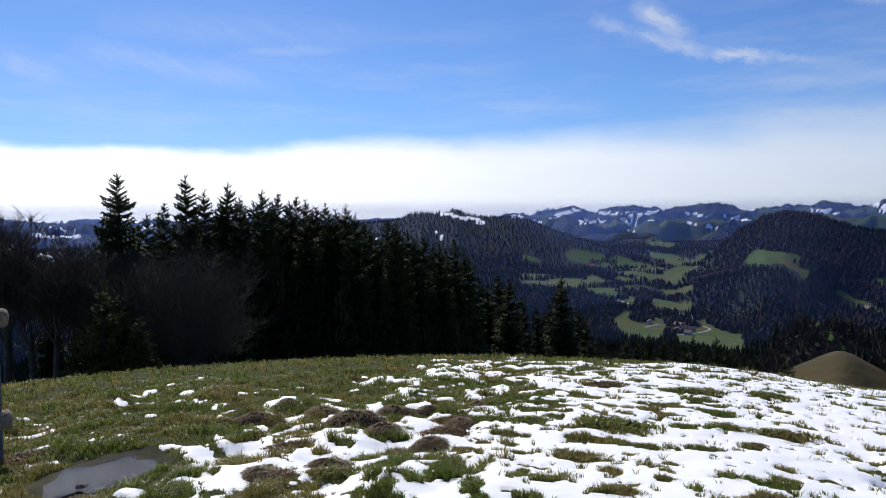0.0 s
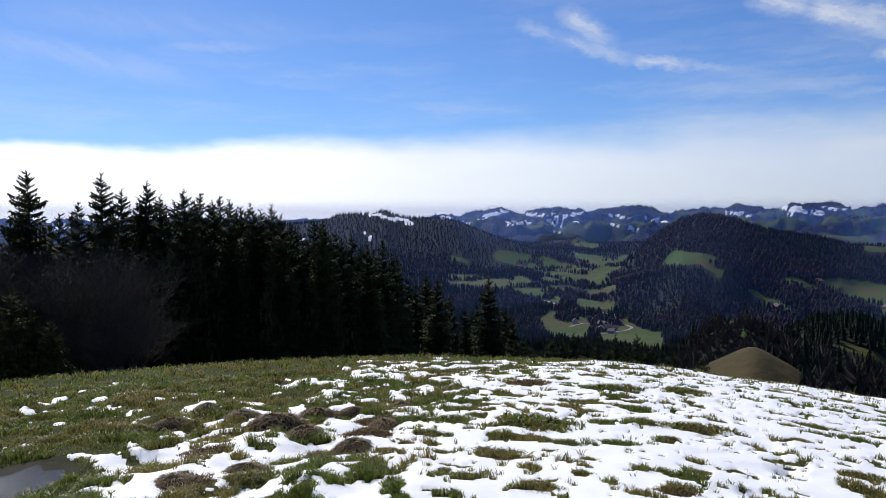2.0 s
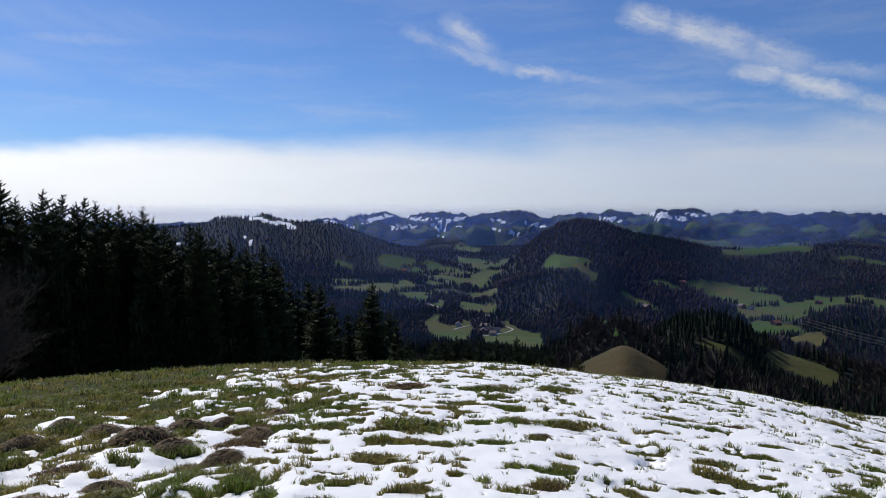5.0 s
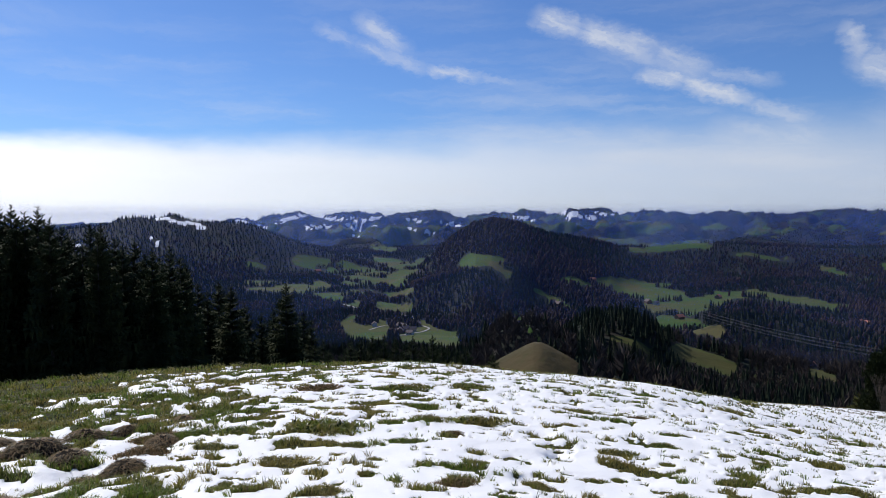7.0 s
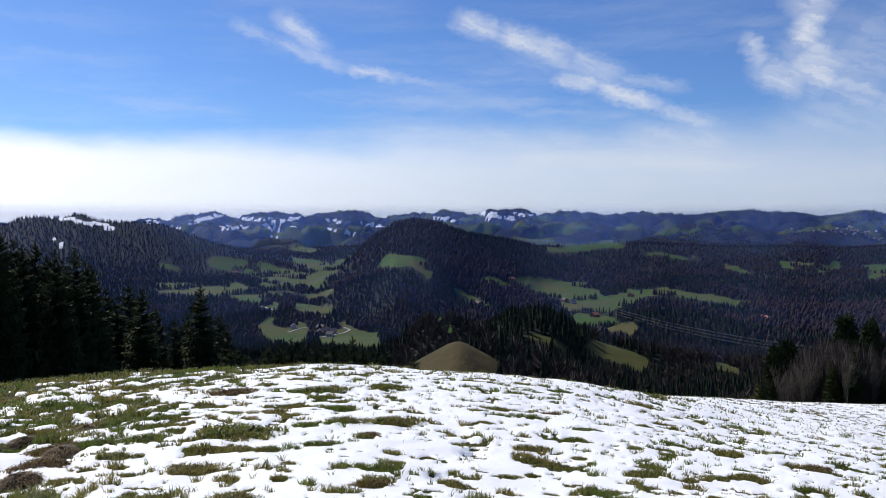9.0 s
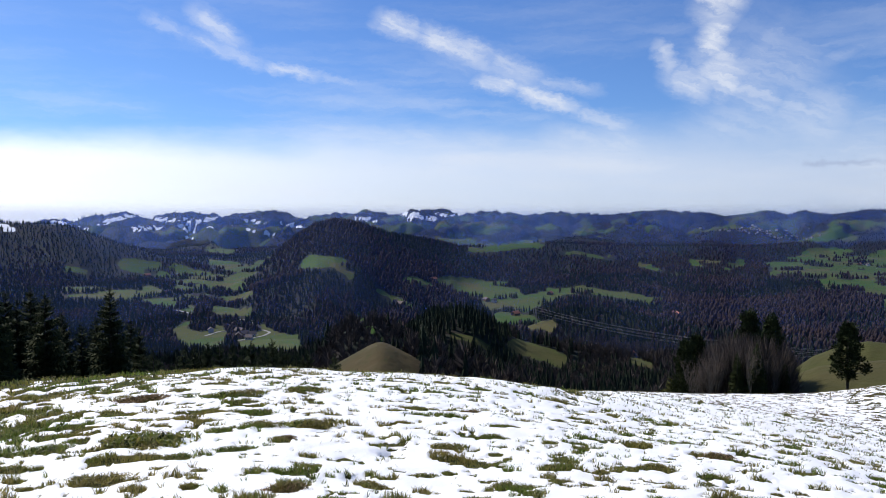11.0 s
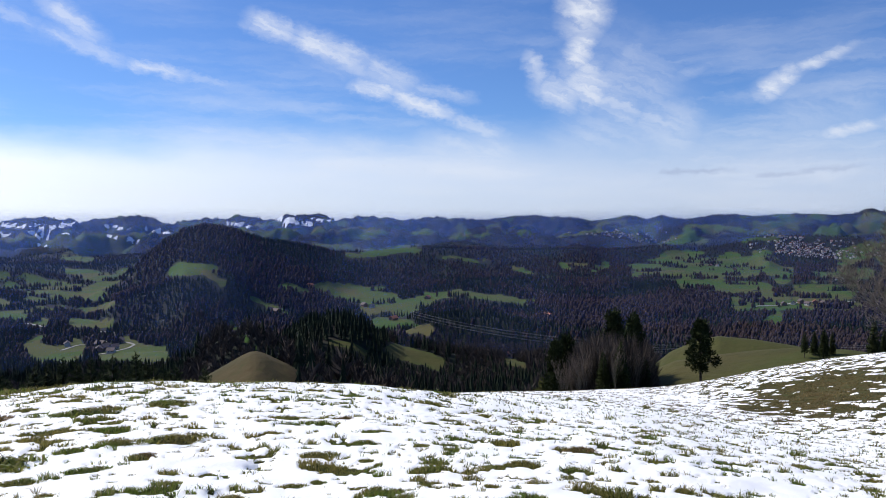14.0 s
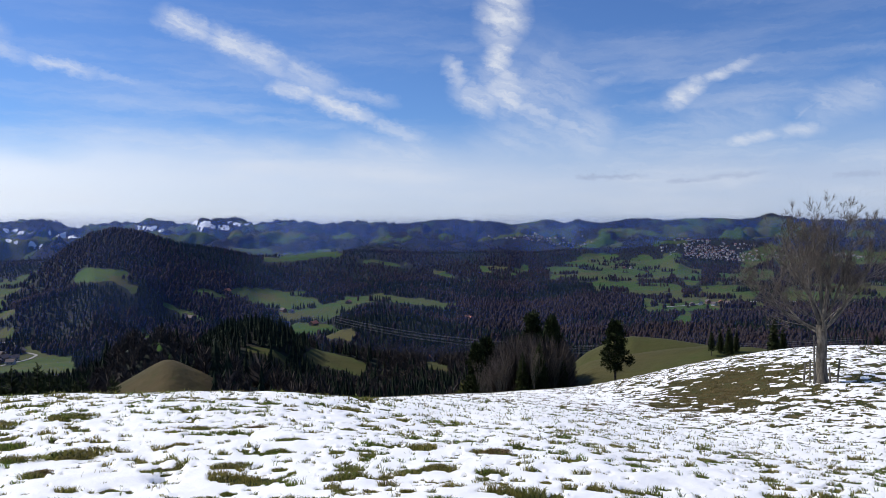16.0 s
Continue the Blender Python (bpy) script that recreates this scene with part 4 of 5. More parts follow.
def spruce_meshes(seed, height, spread, bare_low=.12, whorls=26, sparse=0.0, mat=None):
    """Trunk and crown of a spruce standing at the origin."""
    rng = random.Random(seed)
    tv, tf = [], []
    bow = rng.uniform(-.15, .15)
    tube([(bow * math.sin(3 * u), bow * u * .5, height * u) for u in (-.03, 0, .06, .3, .6, .85, 1)], [height * r for r in (.019, .016, .0125, .010, .0065, .003, .0006)], 9, tv, tf)
    v, f = [], []

    def tri(a, b, c):
        i = len(v)
        v.extend((tuple(a), tuple(b), tuple(c)))
        f.append((i, i + 1, i + 2))
    for w in range(whorls):
        u = bare_low + (1 - bare_low) * (w / whorls) ** .86
        reach = spread * ((1 - u) ** .68) * (1 if u > bare_low + .15 else .75 + rng.uniform(0, .3)) + .10
        count = max(7, round(4 * (1 - u) + 6))
        for b in range(count):
            if rng.random() < sparse + (.25 if u < bare_low + .1 else 0):
                continue
            a = 2 * math.pi * (b + rng.uniform(-.35, .35)) / count + w * 1.1
            L = reach * rng.uniform(.65, 1.15)
            z0 = height * (u + rng.uniform(-.026, .026))
            rise, sag = L * (rng.uniform(.0, .12) + .55 * u * u), L * rng.uniform(.30, .58) * (1.1 - u)
            ca, sa = math.cos(a), math.sin(a)
            spine = []
            for k in range(6):
                s = k / 5
                spine.append(Vector((ca * L * s, sa * L * s, z0 + rise * s - sag * s * s + (.12 * L * s ** 4))))
            side = Vector((-sa, ca, 0))
            for k in range(5):
                p, q = spine[k], spine[k + 1]
                wide = L * (.10 + .26 * math.sin(math.pi * min(1, (k + .8) / 5.2)))
                ahead = Vector((ca, sa, 0)) * L * .16
                for sgn in (-1, 1):
                    tip = (p + q) / 2 + side * sgn * wide * rng.uniform(.7, 1.2) + ahead * rng.uniform(.6, 1.3) - Vector((0, 0, wide * rng.uniform(.2, .75)))
                    tri(p, q, tip)
                tri(p, q, (p + q) / 2 - Vector((0, 0, (L * rng.uniform(.25, .55) + .16) * (1.3 - .75 * u))) + side * rng.uniform(-.12, .12) * L)
            tri(spine[5] + side * .05 * L, spine[5] - side * .05 * L, spine[5] + Vector((ca, sa, .15)) * L * .14)
    # leader
    for k in range(7):
        a = k * 2.4
        z = height * (.955 + .012 * k * .5)
        tri((0, 0, z - .1), (0, 0, z + .35), (math.cos(a) * .10, math.sin(a) * .10, z + .05))
    crown = mesh_from("crown", np.array(v), np.array(f), mat or NEEDLE)
    trunk = mesh_from("trunk", np.array(tv), np.array(tf), BARK, True)
    return trunk, crown


def make_spruce(meshes, label, category="spruce", group="", name="spruce_tree"):
    t = thing(name, label, category, group)
    part("trunk", meshes[0], t)
    part("crown", meshes[1], t)
    return t


SPRUCE_LABEL = "tall dark green spruce tree at the wood's edge"
SPRUCES = [make_spruce(spruce_meshes(10 + k, 20, (3.5, 3.1, 3.8, 3.3, 2.9)[k], (.14, .1, .2, .28, .06)[k], (48, 52, 44, 44, 50)[k], (.0, .0, .06, .08, 0)[k]), SPRUCE_LABEL, group="spruces at the wood's edge") for k in range(5)]
TREE_RNG = random.Random(21)


def put_spruce(az, r, top_el, proto=None, slim=1.0):
    """A spruce whose tip stands top_el degrees above eye level."""
    x, y = polar(az, r)
    z = gz(x, y)
    h = EYE_Z + r * math.tan(radians(top_el)) - z
    k = h / 20
    wide = k * slim if k > .5 else k * 1.2
    return copy_thing(SPRUCES[TREE_RNG.randrange(5) if proto is None else proto], Matrix.Translation((x, y, z - .1)) @ Matrix.Rotation(TREE_RNG.uniform(0, 6.28), 4, "Z") @ Matrix.Diagonal((wide, wide, k, 1)))


# bearing and height of the tips along the front of the wood
WOOD_FRONT = [(-19.5, 2.92), (-18.2, 1.7), (-16.5, 2.27), (-14.0, 1.76), (-12.8, 1.58), (-11.4, 1.36), (-10.7, 1.01), (-9.9, .6), (-9.2, .78), (-8.4, .35), (-7.6, .6), (-6.9, -.1), (-6.2, -.6), (-4.4, -.45),
              (-3.7, -.52), (-2.8, -1.5), (-1.5, -1.72), (-.3, -2.3), (.9, -2.1), (2.0, -3.4), (4.3, -4.8), (5.2, -5.2), (9.3, -5.05)]


def build_left_wood():
    for k, (az, top) in enumerate(WOOD_FRONT):
        put_spruce(az, 60 + (k * 37 % 11) if az < 3 else 72 + (k % 3) * 5, top, slim=1.05 if az < 4 else 1.3)
    for az, top, r in ((-24.6, .5, 60), (-18.8, .6, 66), (-17.0, 1.1, 68), (-15.6, 1.3, 64), (-14.6, .9, 66), (-13.2, 1.0, 62), (-11.9, .9, 67), (-10.2, .3, 66), (-8.9, .1, 63), (-7.0, -.6, 64), (-5.8, -1.1, 66), (-2.3, -1.9, 63), (-.8, -2.6, 66), (.2, -2.8, 65), (-21.0, .9, 62), (-22.2, .1, 64), (-3.9, -1.2, 60), (1.6, -3.0, 68), (-21.4, .2, 68), (-17.4, .4, 70), (-15.2, .5, 72), (-13.4, .9, 76), (-12.1, .7, 70), (-9.6, 0, 74), (-8.0, -.3, 76), (-7.2, -.9, 70), (-5.4, -1.5, 76), (-4.9, -2.0, 66), (-3.2, -2.2, 72), (-2.1, -2.9, 78),
                       (-.9, -3.2, 74), (.4, -3.6, 80), (1.5, -4.3, 76), (2.8, -5.0, 82), (3.5, -5.6, 78), (6.2, -6.6, 80), (7.4, -7.4, 84), (11.2, -8.0, 84), (8.3, -7.0, 90), (10.6, -7.4, 92), (-22.8, -1.0, 74), (-20.3, -.6, 76), (-26, -3.5, 78), (-28.6, -4.2, 80)):
        put_spruce(az, r, top)
    # low young firs on the slope below the crest
    for k in range(26):
        az = 11.5 + k * .48 + TREE_RNG.uniform(-.2, .2)
        put_spruce(az, 64 + TREE_RNG.uniform(0, 22), -9.3 - TREE_RNG.uniform(0, 1.5))
    put_spruce(25.6, 60, -10.6)
    # the lone broad fir with an open crown
    fir = make_spruce(spruce_meshes(77, 20, 4.0, .34, 30, .10), "old silver fir with open tiers of dark branches", "fir", name="fir_tree")
    x, y = polar(-24.1, 56)
    z = gz(x, y)
    fir.matrix_basis = Matrix.Translation((x, y, z - .1)) @ Matrix.Diagonal((.92, .92, (EYE_Z + 56 * math.tan(radians(3.0)) - z) / 20, 1))
    # the first of each pattern stands inside the wood
    for k, p in enumerate(SPRUCES):
        az, r = -16 + k * 3.1, 84 + k
        x, y = polar(az, r)
        p.matrix_basis = Matrix.Translation((x, y, gz(x, y) - .1))


build_left_wood()


def old_ash(seed, height, half_width):
    """Trunk, limb and twig geometry of a wide, round-crowned bare tree: low limbs sweep out and turn up."""
    rng = random.Random(seed)
    tv, tf, lv, lf, wv, wf = [], [], [], [], [], []
    tube([(0, 0, -.3), (0, 0, -.02), (.02, 0, .25), (.05, .02, 1.2), (.02, 0, 2.2), (.06, .03, 3.1)], [.52, .44, .31, .26, .25, .27], 14, tv, tf)

    def twig(p, d, length, wide):
        side = d.cross(Vector((rng.gauss(0, 1), rng.gauss(0, 1), rng.gauss(0, 1)))).normalized() * wide
        mid = p + d * length * .5 + Vector((rng.gauss(0, .06), rng.gauss(0, .06), .03)) * length
        q = p + d * length + Vector((0, 0, .10 * length))
        i = len(wv)
        wv.extend((tuple(p - side), tuple(p + side), tuple(mid + side * .7), tuple(mid - side * .7), tuple(q)))
        wf.extend(((i, i + 1, i + 2), (i, i + 2, i + 3), (i + 3, i + 2, i + 4)))

    def grow(p, d, length, rad, level, lift):
        pts, n, cur = [p], 6, d.copy()
        for k in range(n):
            cur = (cur + Vector((rng.gauss(0, .10), rng.gauss(0, .10), lift + rng.gauss(0, .06)))).normalized()
            pts.append(pts[-1] + cur * length / n)
        tube([tuple(q) for q in pts], [rad * (1 - .8 * k / n) for k in range(n + 1)], (7, 5, 4, 3)[level], lv, lf)
        for k in range((9, 6, 5, 6)[level]):
            s = rng.uniform(.22, .98) if k else 1.0
            i = min(n - 1, int(s * n))
            q = pts[i].lerp(pts[i + 1], s * n - i)
            here = (pts[i + 1] - pts[i]).normalized()
            out = Vector((rng.gauss(0, 1), rng.gauss(0, 1), rng.gauss(.15, .6))).normalized()
            nd = (here + out * .85).normalized()
            if level < 3:
                grow(q, nd, length * rng.uniform(.34, .56) * (1.15 - .4 * s), rad * (1 - .75 * s) * .42 + .002, level + 1, lift * .6 + .03)
            else:
                twig(q, nd, length * rng.uniform(.6, 1.2), .009)
    count = 11
    for k in range(count):
        u = k / (count - 1)
        a = k * 2.4 + rng.uniform(-.3, .3)
        tilt = radians(76 - 62 * u)
        d = Vector((math.cos(a) * math.sin(tilt), math.sin(a) * math.sin(tilt), math.cos(tilt)))
        grow(Vector((.05, .02, 2.55 + .5 * u)), d, half_width * (1.0 - .1 * u) * rng.uniform(.85, 1.05), .075 + .05 * u, 0, .085 - .06 * u)
    k = (height - 3) / (max(q[2] for q in wv) - 3)
    b = half_width / (sorted(math.hypot(q[0], q[1]) for q in wv)[int(len(wv) * .985)])
    fit = lambda q: (q[0] * b, q[1] * b, 3 + (q[2] - 3) * (k if q[2] > 3 else 1))
    return tv, tf, [fit(q) for q in lv], lf, [fit(q) for q in wv], wf


def leafless(seed, height, fork, limbs, spread, trunk_r, depth=3, fan=5, upright=.6, twig_w=.012, twigs=6, broad=1.0):
    """Trunk, limb and twig geometry of a bare broad-leaved tree at the origin."""
    rng = random.Random(seed)
    tv, tf, lv, lf, wv, wf = [], [], [], [], [], []
    lean = rng.uniform(-.03, .03)
    top = Vector((lean * fork, .02 * fork, fork))
    tube([(0, 0, -.3), (0, 0, 0), (lean * fork * .2, 0, fork * .12), (lean * fork * .5, .01, fork * .5), tuple(top)], [trunk_r * 1.7, trunk_r * 1.45, trunk_r * 1.08, trunk_r * .92, trunk_r * .9], 12, tv, tf)

    def twig(p, d, length):
        q = p + d * length
        side = d.cross(Vector((rng.gauss(0, 1), rng.gauss(0, 1), rng.gauss(0, 1)))).normalized() * twig_w
        mid = p + d * length * .5 + Vector((rng.gauss(0, .05), rng.gauss(0, .05), .02)) * length
        i = len(wv)
        wv.extend((tuple(p - side), tuple(p + side), tuple(mid + side * .7), tuple(mid - side * .7), tuple(q)))
        wf.extend(((i, i + 1, i + 2), (i, i + 2, i + 3), (i + 3, i + 2, i + 4)))

    def grow(p, d, length, rad, level):
        pts, n = [p], 4
        cur = d.copy()
        for k in range(n):
            cur = (cur + Vector((rng.gauss(0, .09), rng.gauss(0, .09), .05 * upright + rng.gauss(0, .06)))).normalized()
            pts.append(pts[-1] + cur * length / n)
        radii = [rad * (1 - .62 * k / n) for k in range(n + 1)]
        tube([tuple(q) for q in pts], radii, 6 if level == 0 else 4 if level == 1 else 3, lv, lf)
        kids = fan if level < depth - 1 else twigs
        for k in range(kids):
            s = rng.uniform(.25, 1.0) if k else 1.0
            i = min(n - 1, int(s * n))
            q = pts[i].lerp(pts[i + 1], s * n - i)
            out = Vector((rng.gauss(0, 1), rng.gauss(0, 1), rng.gauss(.25, .6))).normalized()
            nd = (cur * .9 + out * .75 + Vector((0, 0, .28 * upright))).normalized()
            if level < depth - 1:
                grow(q, nd, length * rng.uniform(.48, .72), rad * .46, level + 1)
            else:
                twig(q, nd, length * rng.uniform(.4, .9))
    for k in range(limbs):
        a = 2 * math.pi * (k + rng.uniform(-.3, .3)) / limbs
        tilt = rng.uniform(.25, 1.0) * spread if k else .08
        d = Vector((math.cos(a) * tilt, math.sin(a) * tilt, 1)).normalized()
        grow(top - Vector((0, 0, rng.uniform(0, fork * .25) if k else 0)), d, (height - fork) * rng.uniform(.55, .72), trunk_r * rng.uniform(.38, .62), 0)
    k = (height - fork) / (max(q[2] for q in wv) - fork)
    fit = lambda q: (q[0] * k * broad, q[1] * k * broad, fork + (q[2] - fork) * k)
    return tv, tf, [fit(q) for q in lv], lf, [fit(q) for q in wv], wf


def make_leafless(name, geo, label, category, bark, twig_mat, group="", limb=None):
    t = thing(name, label, category, group)
    tv, tf, lv, lf, wv, wf = geo
    part("trunk", mesh_from("trunk", np.array(tv), np.array(tf), bark, True), t)
    part("branchwork", mesh_from("branchwork", np.array(lv), np.array(lf), limb or bark, True), t)
    part("twig_spray", mesh_from("twig_spray", np.array(wv), np.array(wf), twig_mat), t, "fine bare twigs")
    return t


def build_leafless_trees():
    lone = make_leafless("lone_tree", old_ash(5, 10.3, 4.6), "leafless old ash with a wide crown on the snowy slope", "tree", PALE, GREY_TWIG, limb=GREY_BARK)
    x, y = polar(77.85, 43.7)
    lone.matrix_basis = Matrix.Translation((x, y, gz(x, y))) @ Matrix.Rotation(1.2, 4, "Z")
    # stakes of an old guard round its foot
    for k, (da, h, tilt, turn) in enumerate(((-1.15, 1.25, 4, 0), (-.75, 1.3, 16, 90), (.55, .85, -6, 20), (.95, 1.35, 30, 80), (-.45, 2.6, 7, 100))):
        ax, ay = polar(77.85 + da, 43.0 + .3 * (k % 2))
        bm = bmesh.new()
        bmesh.ops.create_cone(bm, cap_ends=True, segments=8, radius1=.05, radius2=.042, depth=h + .3)
        bmesh.ops.translate(bm, verts=bm.verts, vec=(0, 0, h / 2 - .15))
        bmesh.ops.bevel(bm, geom=[e for e in bm.edges if abs(e.verts[0].co.z - e.verts[1].co.z) < .01], offset=.01, segments=1, affect="EDGES")
        me = bpy.data.meshes.new("tree_stake")
        bm.to_mesh(me)
        bm.free()
        me.materials.append(PALE)
        s = tagged(new("tree_stake", me), "weathered grey wooden stake leaning beside the bare tree", "stake", "stakes round the tree")
        s.matrix_basis = Matrix.Translation((ax, ay, gz(ax, ay))) @ Matrix.Rotation(radians(turn - 77), 4, "Z") @ Matrix.Rotation(radians(tilt), 4, "Y")
    label = "slender leafless beech at the edge of the wood"
    kinds = [make_leafless("bare_tree", leafless(40 + k, 16, 3.8, 7, .55, .19, 4, 5, .7, .012, 5, 1.0), label, "tree", BARK, SLOPE_TWIG, "bare trees at the wood's edge") for k in range(3)]
    spots = [(-20.6, 51, -1.0), (-18.4, 50, -2.0), (-22.0, 49, -2.0), (-31.3, 52, .9), (-29.7, 54, 1.0), (-28.4, 50, 1.1), (-27.2, 55, 1.1), (-26.2, 52, .4), (-25.2, 49, -1.2), (-22.6, 50, -1.4), (-21.2, 52, -.8), (-20.0, 50, -1.6), (-18.9, 49, -2.4), (-17.8, 52, -3.2), (-23.6, 47, -3.0), (-19.4, 47, -4.0)]
    tall = make_leafless("bare_tree", leafless(47, 16, 6.0, 8, .42, .20, 4, 5, 1.0, .028, 5, 1.0), label, "tree", BARK, DARK_TWIG, "bare trees at the wood's edge")
    for k, (az, r, top) in enumerate(spots):
        x, y = polar(az, r)
        z = gz(x, y)
        s = (EYE_Z + r * math.tan(radians(top)) - z) / 16
        w = s * (1.25 if 2 < k < 8 else 1.4)
        m = Matrix.Translation((x, y, z)) @ Matrix.Rotation(k * 2.1, 4, "Z") @ Matrix.Diagonal((w, w, s, 1))
        if k < 3:
            kinds[k].matrix_basis = m
        else:
            copy_thing(tall if k < 9 else kinds[k % 3], m)
        if k == 3:
            tall.matrix_basis = m @ Matrix.Translation((-1.6, 3.0, 0))
    # pale bare trees in the copse below the east spur
    low = make_leafless("copse_tree", leafless(61, 14, 3.0, 6, .4, .15, 3, 4, .9, .028, 6), "pale leafless tree in a copse on the slope", "tree", GREY_BARK, TWIG, "bare trees of the copse")
    rng = random.Random(8)
    for k in range(58):
        az = rng.uniform(52.8, 59.6)
        r = rng.uniform(94, 126)
        top = float(np.interp(az, [52.8, 54, 55.8, 58, 59.0, 59.6], [-10.6, -9.3, -8.2, -7.85, -8.4, -9.2])) - rng.uniform(0, 1.1)
        x, y = polar(az, r)
        z = gz(x, y)
        s = max(.45, (EYE_Z + r * math.tan(radians(top)) - z) / 14)
        s = min(s, 1.9)
        m = Matrix.Translation((x, y, z)) @ Matrix.Rotation(k * 1.7, 4, "Z") @ Matrix.Diagonal((s * .8, s * .8, s, 1))
        if k == 0:
            low.matrix_basis = m
        elif k % 6 == 1:
            s = min(s, 1.15)
            copy_thing(SPRUCES[k % 5], Matrix.Translation((x, y, z)) @ Matrix.Diagonal((s * .75, s * .75, s * .6, 1)))
        else:
            copy_thing(low, m)


build_leafless_trees()


def build_copse_scrub():
    """Dense thin trees that fill the copse."""
    rng = np.random.default_rng(44)
    units = [unit_twigs(rng, 300, .4) for _ in range(4)]
    az, r = rng.uniform(52.6, 59.7, 130), rng.uniform(98, 130, 130)
    x, y = polar(az, r)
    z = ground_z(x, y)
    top = np.interp(az, [52.6, 54, 55.8, 58, 59.0, 59.7], [-10.7, -9.3, -8.3, -7.9, -8.4, -9.4]) - rng.uniform(0, 1.6, 130)
    h = np.clip(EYE_Z + r * np.tan(np.radians(top)) - z, 3, 26)
    batch("copse_wood", [u[0] for u in units], [u[1] for u in units], x, y, z - .2, h, h * rng.uniform(.22, .36, 130), SLOPE_TWIG, "dense leafless brown copse on the slope")


build_copse_scrub()


def pine_meshes(seed, height, spread):
    """Trunk and rounded crown of an old pine: clumps of needles on rising boughs."""
    rng = random.Random(seed)
    tv, tf, v, f = [], [], [], []
    tube([(0, 0, -.3), (0, 0, 0), (.05, 0, height * .3), (-.06, .04, height * .6), (.03, 0, height * .95)], [.22, .19, .15, .10, .03], 9, tv, tf)
    for k in range(88):
        u = .24 + .76 * (k + .5) / 88
        a = k * 2.4 + rng.uniform(-.4, .4)
        # widest low in the crown, narrowing to a blunt tip
        reach = spread * min(1, (u - .16) * 5) * (1.03 - u) ** .55 * rng.uniform(.4, 1.1)
        c = Vector((math.cos(a) * reach, math.sin(a) * reach, height * u))
        if k % 2 == 0:
            tube([(0, 0, c.z - reach * .35), tuple(c * .5 + Vector((0, 0, c.z * .5 - reach * .14))), tuple(c)], [.05, .035, .012], 5, tv, tf)
        size = rng.uniform(.45, .85) * spread * .36
        for _ in range(90):
            d = Vector((rng.gauss(0, 1), rng.gauss(0, 1), rng.gauss(.25, .7))).normalized()
            p = c + d * size * rng.uniform(.1, .8)
            q = p + (d + Vector((rng.gauss(0, .3), rng.gauss(0, .3), .35))).normalized() * size * rng.uniform(.35, .6)
            side = d.cross(Vector((rng.gauss(0, 1), rng.gauss(0, 1), rng.gauss(0, 1)))).normalized() * size * .14
            i = len(v)
            v.extend((tuple(p - side), tuple(p + side), tuple(q)))
            f.append((i, i + 1, i + 2))
    return mesh_from("trunk", np.array(tv), np.array(tf), BARK, True), mesh_from("crown", np.array(v), np.array(f), PINE)


def build_pines():
    """Conifers standing singly on the east spur."""
    rng = random.Random(15)
    t = thing("pine_tree", "lone dark pine with a bare lower trunk on pasture", "pine")
    tr, cr = pine_meshes(91, 9, 2.7)
    part("trunk", tr, t)
    part("crown", cr, t)
    x, y = polar(63.35, 118)
    z = gz(x, y)
    k = (EYE_Z + 118 * math.tan(radians(-7.35)) - z) / 9
    t.matrix_basis = Matrix.Translation((x, y, z)) @ Matrix.Diagonal((k, k, k, 1))
    for az, top, r in ((70.3, -7.7, 128), (70.9, -7.6, 130), (71.5, -7.3, 128), (72.0, -7.5, 131), (74.5, -6.6, 126), (75.1, -7.2, 130), (80.9, -7.3, 110)):
        put_spruce(az, r, top, slim=1.5)
    young = thing("young_pine", "young yellow-green pine below the pasture's rim", "pine")
    tr, cr = spruce_meshes(92, 9, 2.1, .12, 22, .05, YOUNG)
    part("trunk", tr, young)
    part("crown", cr, young)
    x, y = polar(-25.2, 45.5)
    z = gz(x, y)
    k = (EYE_Z + 45.5 * math.tan(radians(-5.0)) - z) / 9
    young.matrix_basis = Matrix.Translation((x, y, z)) @ Matrix.Diagonal((k * 1.2, k * 1.2, k, 1))
    # young yellow-green pines among the bare trees, dark ones by the knoll
    for az, top, r in ((-24.0, -4.4, 46), (-22.9, -5.6, 45), (-26.4, -5.2, 47), (21.4, -9.75, 70), (22.0, -10.3, 74), (25.5, -10.7, 66), (20.7, -10.4, 72), (58.5, -7.9, 104), (57.0, -7.8, 110), (52.6, -10.0, 100), (53.4, -9.6, 106), (51.6, -10.6, 102)):
        x, y = polar(az, r)
        z = gz(x, y)
        k = (EYE_Z + r * math.tan(radians(top)) - z) / 9
        copy_thing(t if az > 52 else young, Matrix.Translation((x, y, z)) @ Matrix.Rotation(az * 9, 4, "Z") @ Matrix.Diagonal((k * .7, k * .7, k, 1) if az > 52 else (k * 1.2, k * 1.2, k, 1)))


build_pines()


